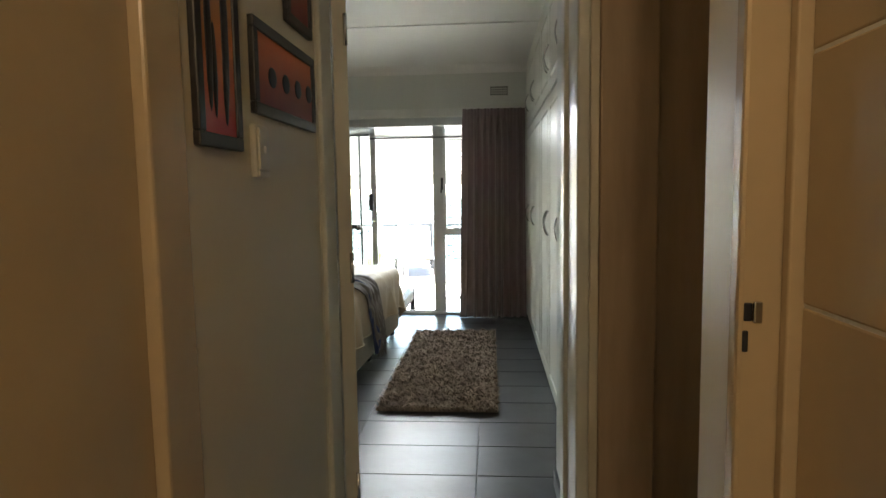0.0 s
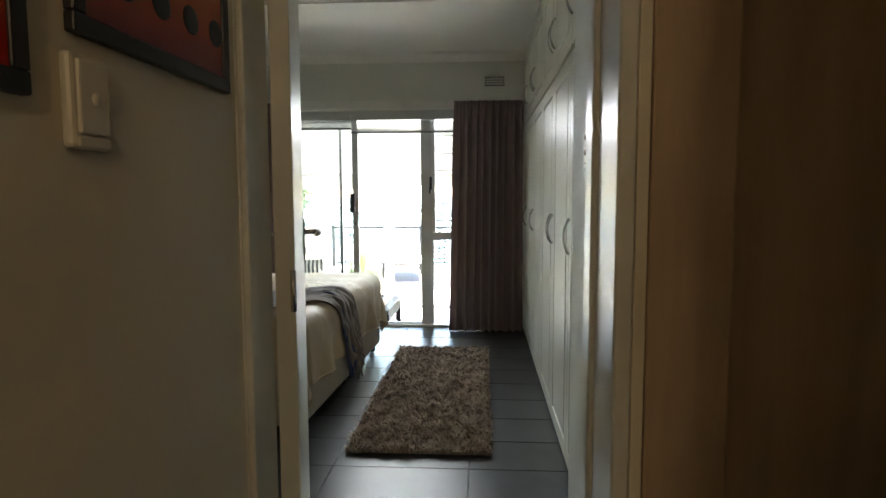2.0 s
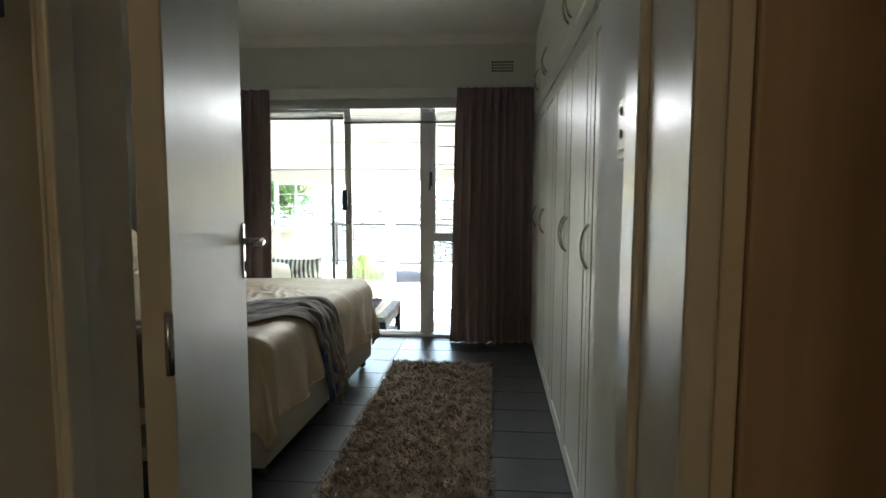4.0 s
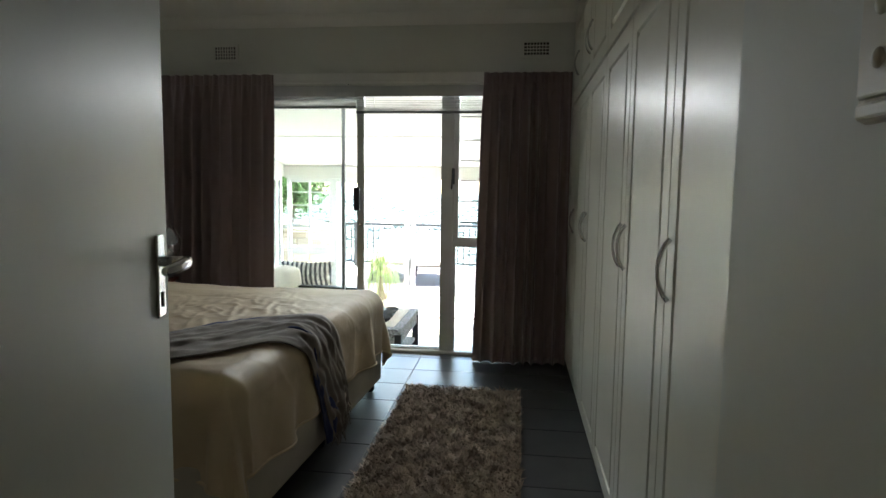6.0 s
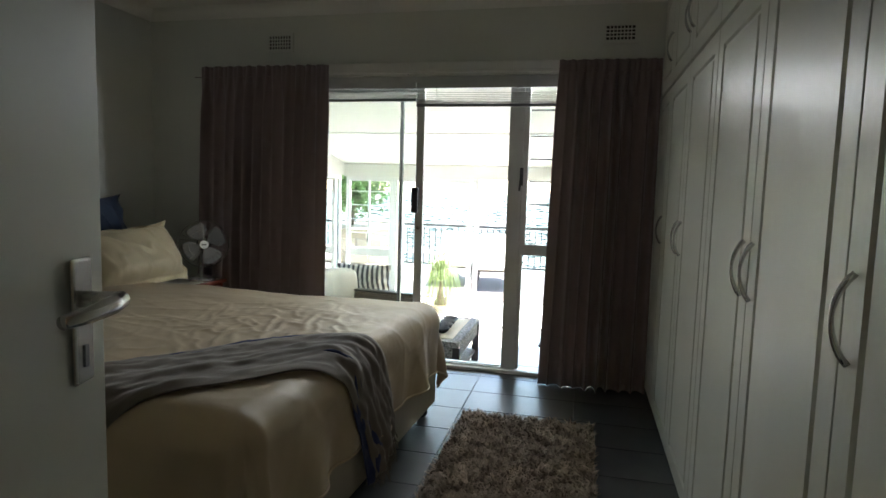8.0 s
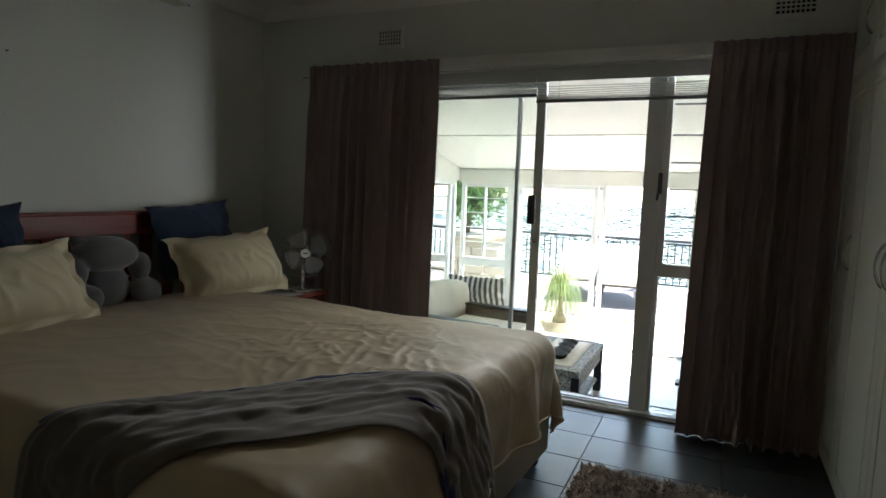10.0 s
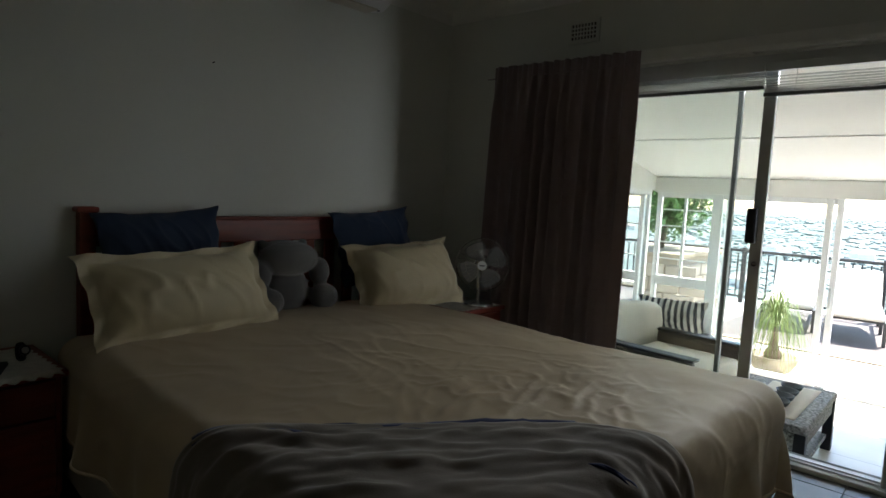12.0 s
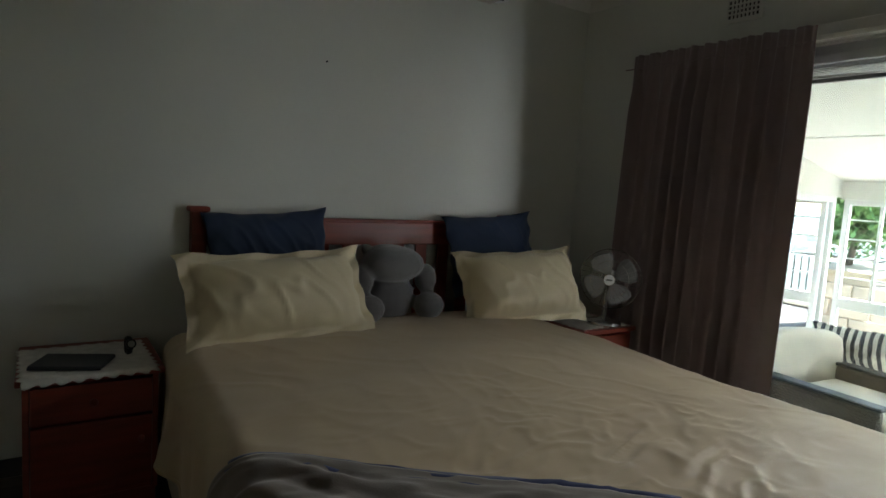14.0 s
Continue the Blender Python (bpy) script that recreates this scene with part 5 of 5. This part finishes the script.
# stone planter and shrub left of the deck
pl = thing("stone_planter", "pale stone planter wall with capping", "planter", at=(-3.6, 11.4, PZ))
part("core", boxes((-5.2, -2.72, 10.75, 12.3, PZ - 0.03, 0.60)), STONE, pl)
part("capping", boxes((-5.25, -2.66, 10.68, 12.35, 0.60, 0.66), bevel=0.012), POT, pl, "sandstone capping")
blk = mesh_of("stone", boxes((-0.185, 0.185, -0.02, 0.02, -0.085, 0.085), bevel=0.012), STONE)
for r in range(5):
    for k in range(7):
        o = part("stone", blk, STONE, pl)
        o.location = (-5.0 + 0.39 * k + (0.19 if r % 2 else 0), 10.74, PZ + 0.06 + 0.18 * r)
for r in range(5):
    for k in range(4):
        o = part("stone", blk, STONE, pl)
        o.rotation_euler = (0, 0, math.pi / 2)
        o.location = (-2.71, 10.95 + 0.39 * k + (0.1 if r % 2 else 0), PZ + 0.06 + 0.18 * r)


def tree(c, height, spread, leaves, seed, label, size=0.07):
    rng = random.Random(seed)
    t = thing("tree", label, "tree", at=c)
    c = Vector(c)
    bm = bmesh.new()
    ends = []
    tube(bm, [c, c + Vector((0.05, 0, height * 0.3)), c + Vector((0.0, 0.08, height * 0.6)), c + Vector((0.1, 0, height * 0.9))], [0.045, 0.036, 0.025, 0.010], 8)
    for k in range(12):
        z = height * rng.uniform(0.12, 0.85)
        a = rng.uniform(0, math.tau)
        l_ = spread * rng.uniform(0.5, 1.0)
        q = c + Vector((math.cos(a) * l_, math.sin(a) * l_, z + rng.uniform(0.1, 0.4)))
        tube(bm, [c + Vector((0, 0, z)), (c + Vector((0, 0, z)) + q) / 2 + Vector((0, 0, 0.08)), q], [0.03, 0.02, 0.006], 6)
        ends.append(q)
        ends.append((c + Vector((0, 0, z)) + q) / 2)
    part("trunk", bm, BARK, t, smooth=True)
    vs, fs = [], []
    for k in range(leaves):
        e = rng.choice(ends)
        p = e + Vector((rng.gauss(0, 0.2), rng.gauss(0, 0.2), rng.gauss(0, 0.34))) * spread * 0.8
        d = Vector((rng.gauss(0, 1), rng.gauss(0, 1), rng.gauss(-0.4, 0.7))).normalized()
        s = d.cross(Vector((rng.random(), rng.random(), 1))).normalized()
        L_ = size * rng.uniform(0.6, 1.4)
        o = len(vs)
        vs += [p, p + d * L_ * 0.5 + s * L_ * 0.22, p + d * L_, p + d * L_ * 0.5 - s * L_ * 0.22]
        fs.append((o, o + 1, o + 2, o + 3))
    me = bpy.data.meshes.new("crown")
    me.from_pydata([tuple(v) for v in vs], [], fs)
    me.materials.append(TREEL)
    part("crown", me, TREEL, t)


tree((-3.25, 11.5, 0.60), 1.15, 0.55, 6000, 3, "leafy green shrub growing in the planter", 0.09)
tree((-4.6, 10.4, PZ), 2.6, 1.1, 6000, 5, "leafy green tree beside the patio room", 0.10)
tree((-4.3, 8.6, PZ), 2.2, 0.9, 4500, 6, "leafy green shrub outside the side doors", 0.10)

# ---- valley and hills ----
def land(u, v):
    x = -900 + 1800 * u
    y = 15.0 + 1500 * v ** 1.8
    d = y - 15.0
    z = PZ - 0.35 - 27 * ease(d / 80) + 17 * ease((d - 120) / 420) + 8 * noise.noise(Vector((x * 0.006, y * 0.006, 1))) * ease(d / 120) + 4.0 * noise.noise(Vector((x * 0.02, y * 0.02, 4))) * ease(d / 100)
    return (x, y, z)


setting("backdrop", sheet(150, 120, land), HILL, "wooded hills across the valley, haze put into their pale colour", "hills", True)
rng = random.Random(33)
unit = bmesh.new()
bmesh.ops.create_icosphere(unit, subdivisions=1, radius=1.0)
blob_v = [v.co.copy() for v in unit.verts]
blob_f = [[v.index for v in f.verts] for f in unit.faces]
unit.free()
vs, fs = [], []
for k in range(9000):
    v = rng.uniform(0.16, 0.80)
    d = 1500 * v ** 1.8
    x = rng.uniform(-0.55, 0.22) * (d + 12)
    p = Vector(land((x + 900) / 1800, v))
    w_, h_ = rng.uniform(1.2, 3.4) * (0.7 + d / 1500), rng.uniform(0.5, 1.1) * (0.7 + d / 1500)
    o = len(vs)
    vs += [(p.x + q.x * w_ * rng.uniform(0.75, 1.2), p.y + q.y * w_ * rng.uniform(0.75, 1.2), p.z + 0.3 * h_ + q.z * h_ * rng.uniform(0.75, 1.25)) for q in blob_v]
    fs += [[o + i for i in f] for f in blob_f]
me = bpy.data.meshes.new("woodland")
me.from_pydata(vs, [], fs)
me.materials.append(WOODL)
tagged(new("woodland", me), "green woodland covering the far hills, haze put into its pale colour", "woodland", kind="stuff")
rng = random.Random(21)
wall_me = mesh_of("wall", boxes((-4, 4, -3, 3, -2, 3.0)), HOUSEW)
bm = bmesh.new()
rf = [bm.verts.new(p) for p in ((-4.5, -3.5, 3.0), (4.5, -3.5, 3.0), (4.5, 3.5, 3.0), (-4.5, 3.5, 3.0), (-2.8, 0, 4.8), (2.8, 0, 4.8))]
for q in ((0, 1, 5, 4), (1, 2, 5), (2, 3, 4, 5), (3, 0, 4), (3, 2, 1, 0)):
    bm.faces.new([rf[i] for i in q])
roof_me = mesh_of("roof", bm, HOUSER)
h0 = None
for k in range(70):
    u, v = rng.uniform(0.36, 0.60), rng.uniform(0.28, 0.66)
    p = Vector(land(u, v))
    m = Matrix.Translation(p) @ pose(0, 0, 0, 0, 0, rng.uniform(0, 180))
    if h0 is None:
        h0 = thing("house", "small pale house far across the valley", "house", "far houses", at=tuple(p))
        for nm, me_, mt in (("wall", wall_me, HOUSEW), ("roof", roof_me, HOUSER)):
            o = part(nm, me_, mt)
            o.parent = h0
    else:
        copy_thing(h0, m)

# ---- tiles, last ----
tile_me = mesh_of("tile", boxes((-0.3132, 0.3132, -0.1565, 0.1565, -0.012, 0.0), bevel=0.0022), TILE)
for i in range(-5, 3):
    for j in range(-13, 2):
        x0, y0 = -0.315 + 0.63 * i, 6.215 + 0.3165 * j
        if x0 + 0.63 > 1.66 or x0 < -3.3 or (y0 < YH - 0.1 and x0 + 0.63 < HL):
            continue
        o = part("tile", tile_me, TILE, floor)
        o.location = (x0 + 0.315, y0 + 0.15825, 0.0)
for i in range(0, 2):
    for j in range(-24, -13):
        o = part("tile", tile_me, TILE, floor)
        o.location = (-0.315 + 0.63 * i + 0.315, 6.215 + 0.3165 * j + 0.15825, 0.0)
pt_me = mesh_of("tile", boxes((-0.2985, 0.2985, -0.2985, 0.2985, -0.012, 0.0), bevel=0.002), PFLOOR)
pf = bpy.data.objects["patio_floor"]
for i in range(7):
    for j in range(5):
        o = part("tile", pt_me, PFLOOR, pf)
        o.location = (PXL - 0.1 + 0.3 + 0.6 * i, 7.16 + 0.6 * j, PZ)
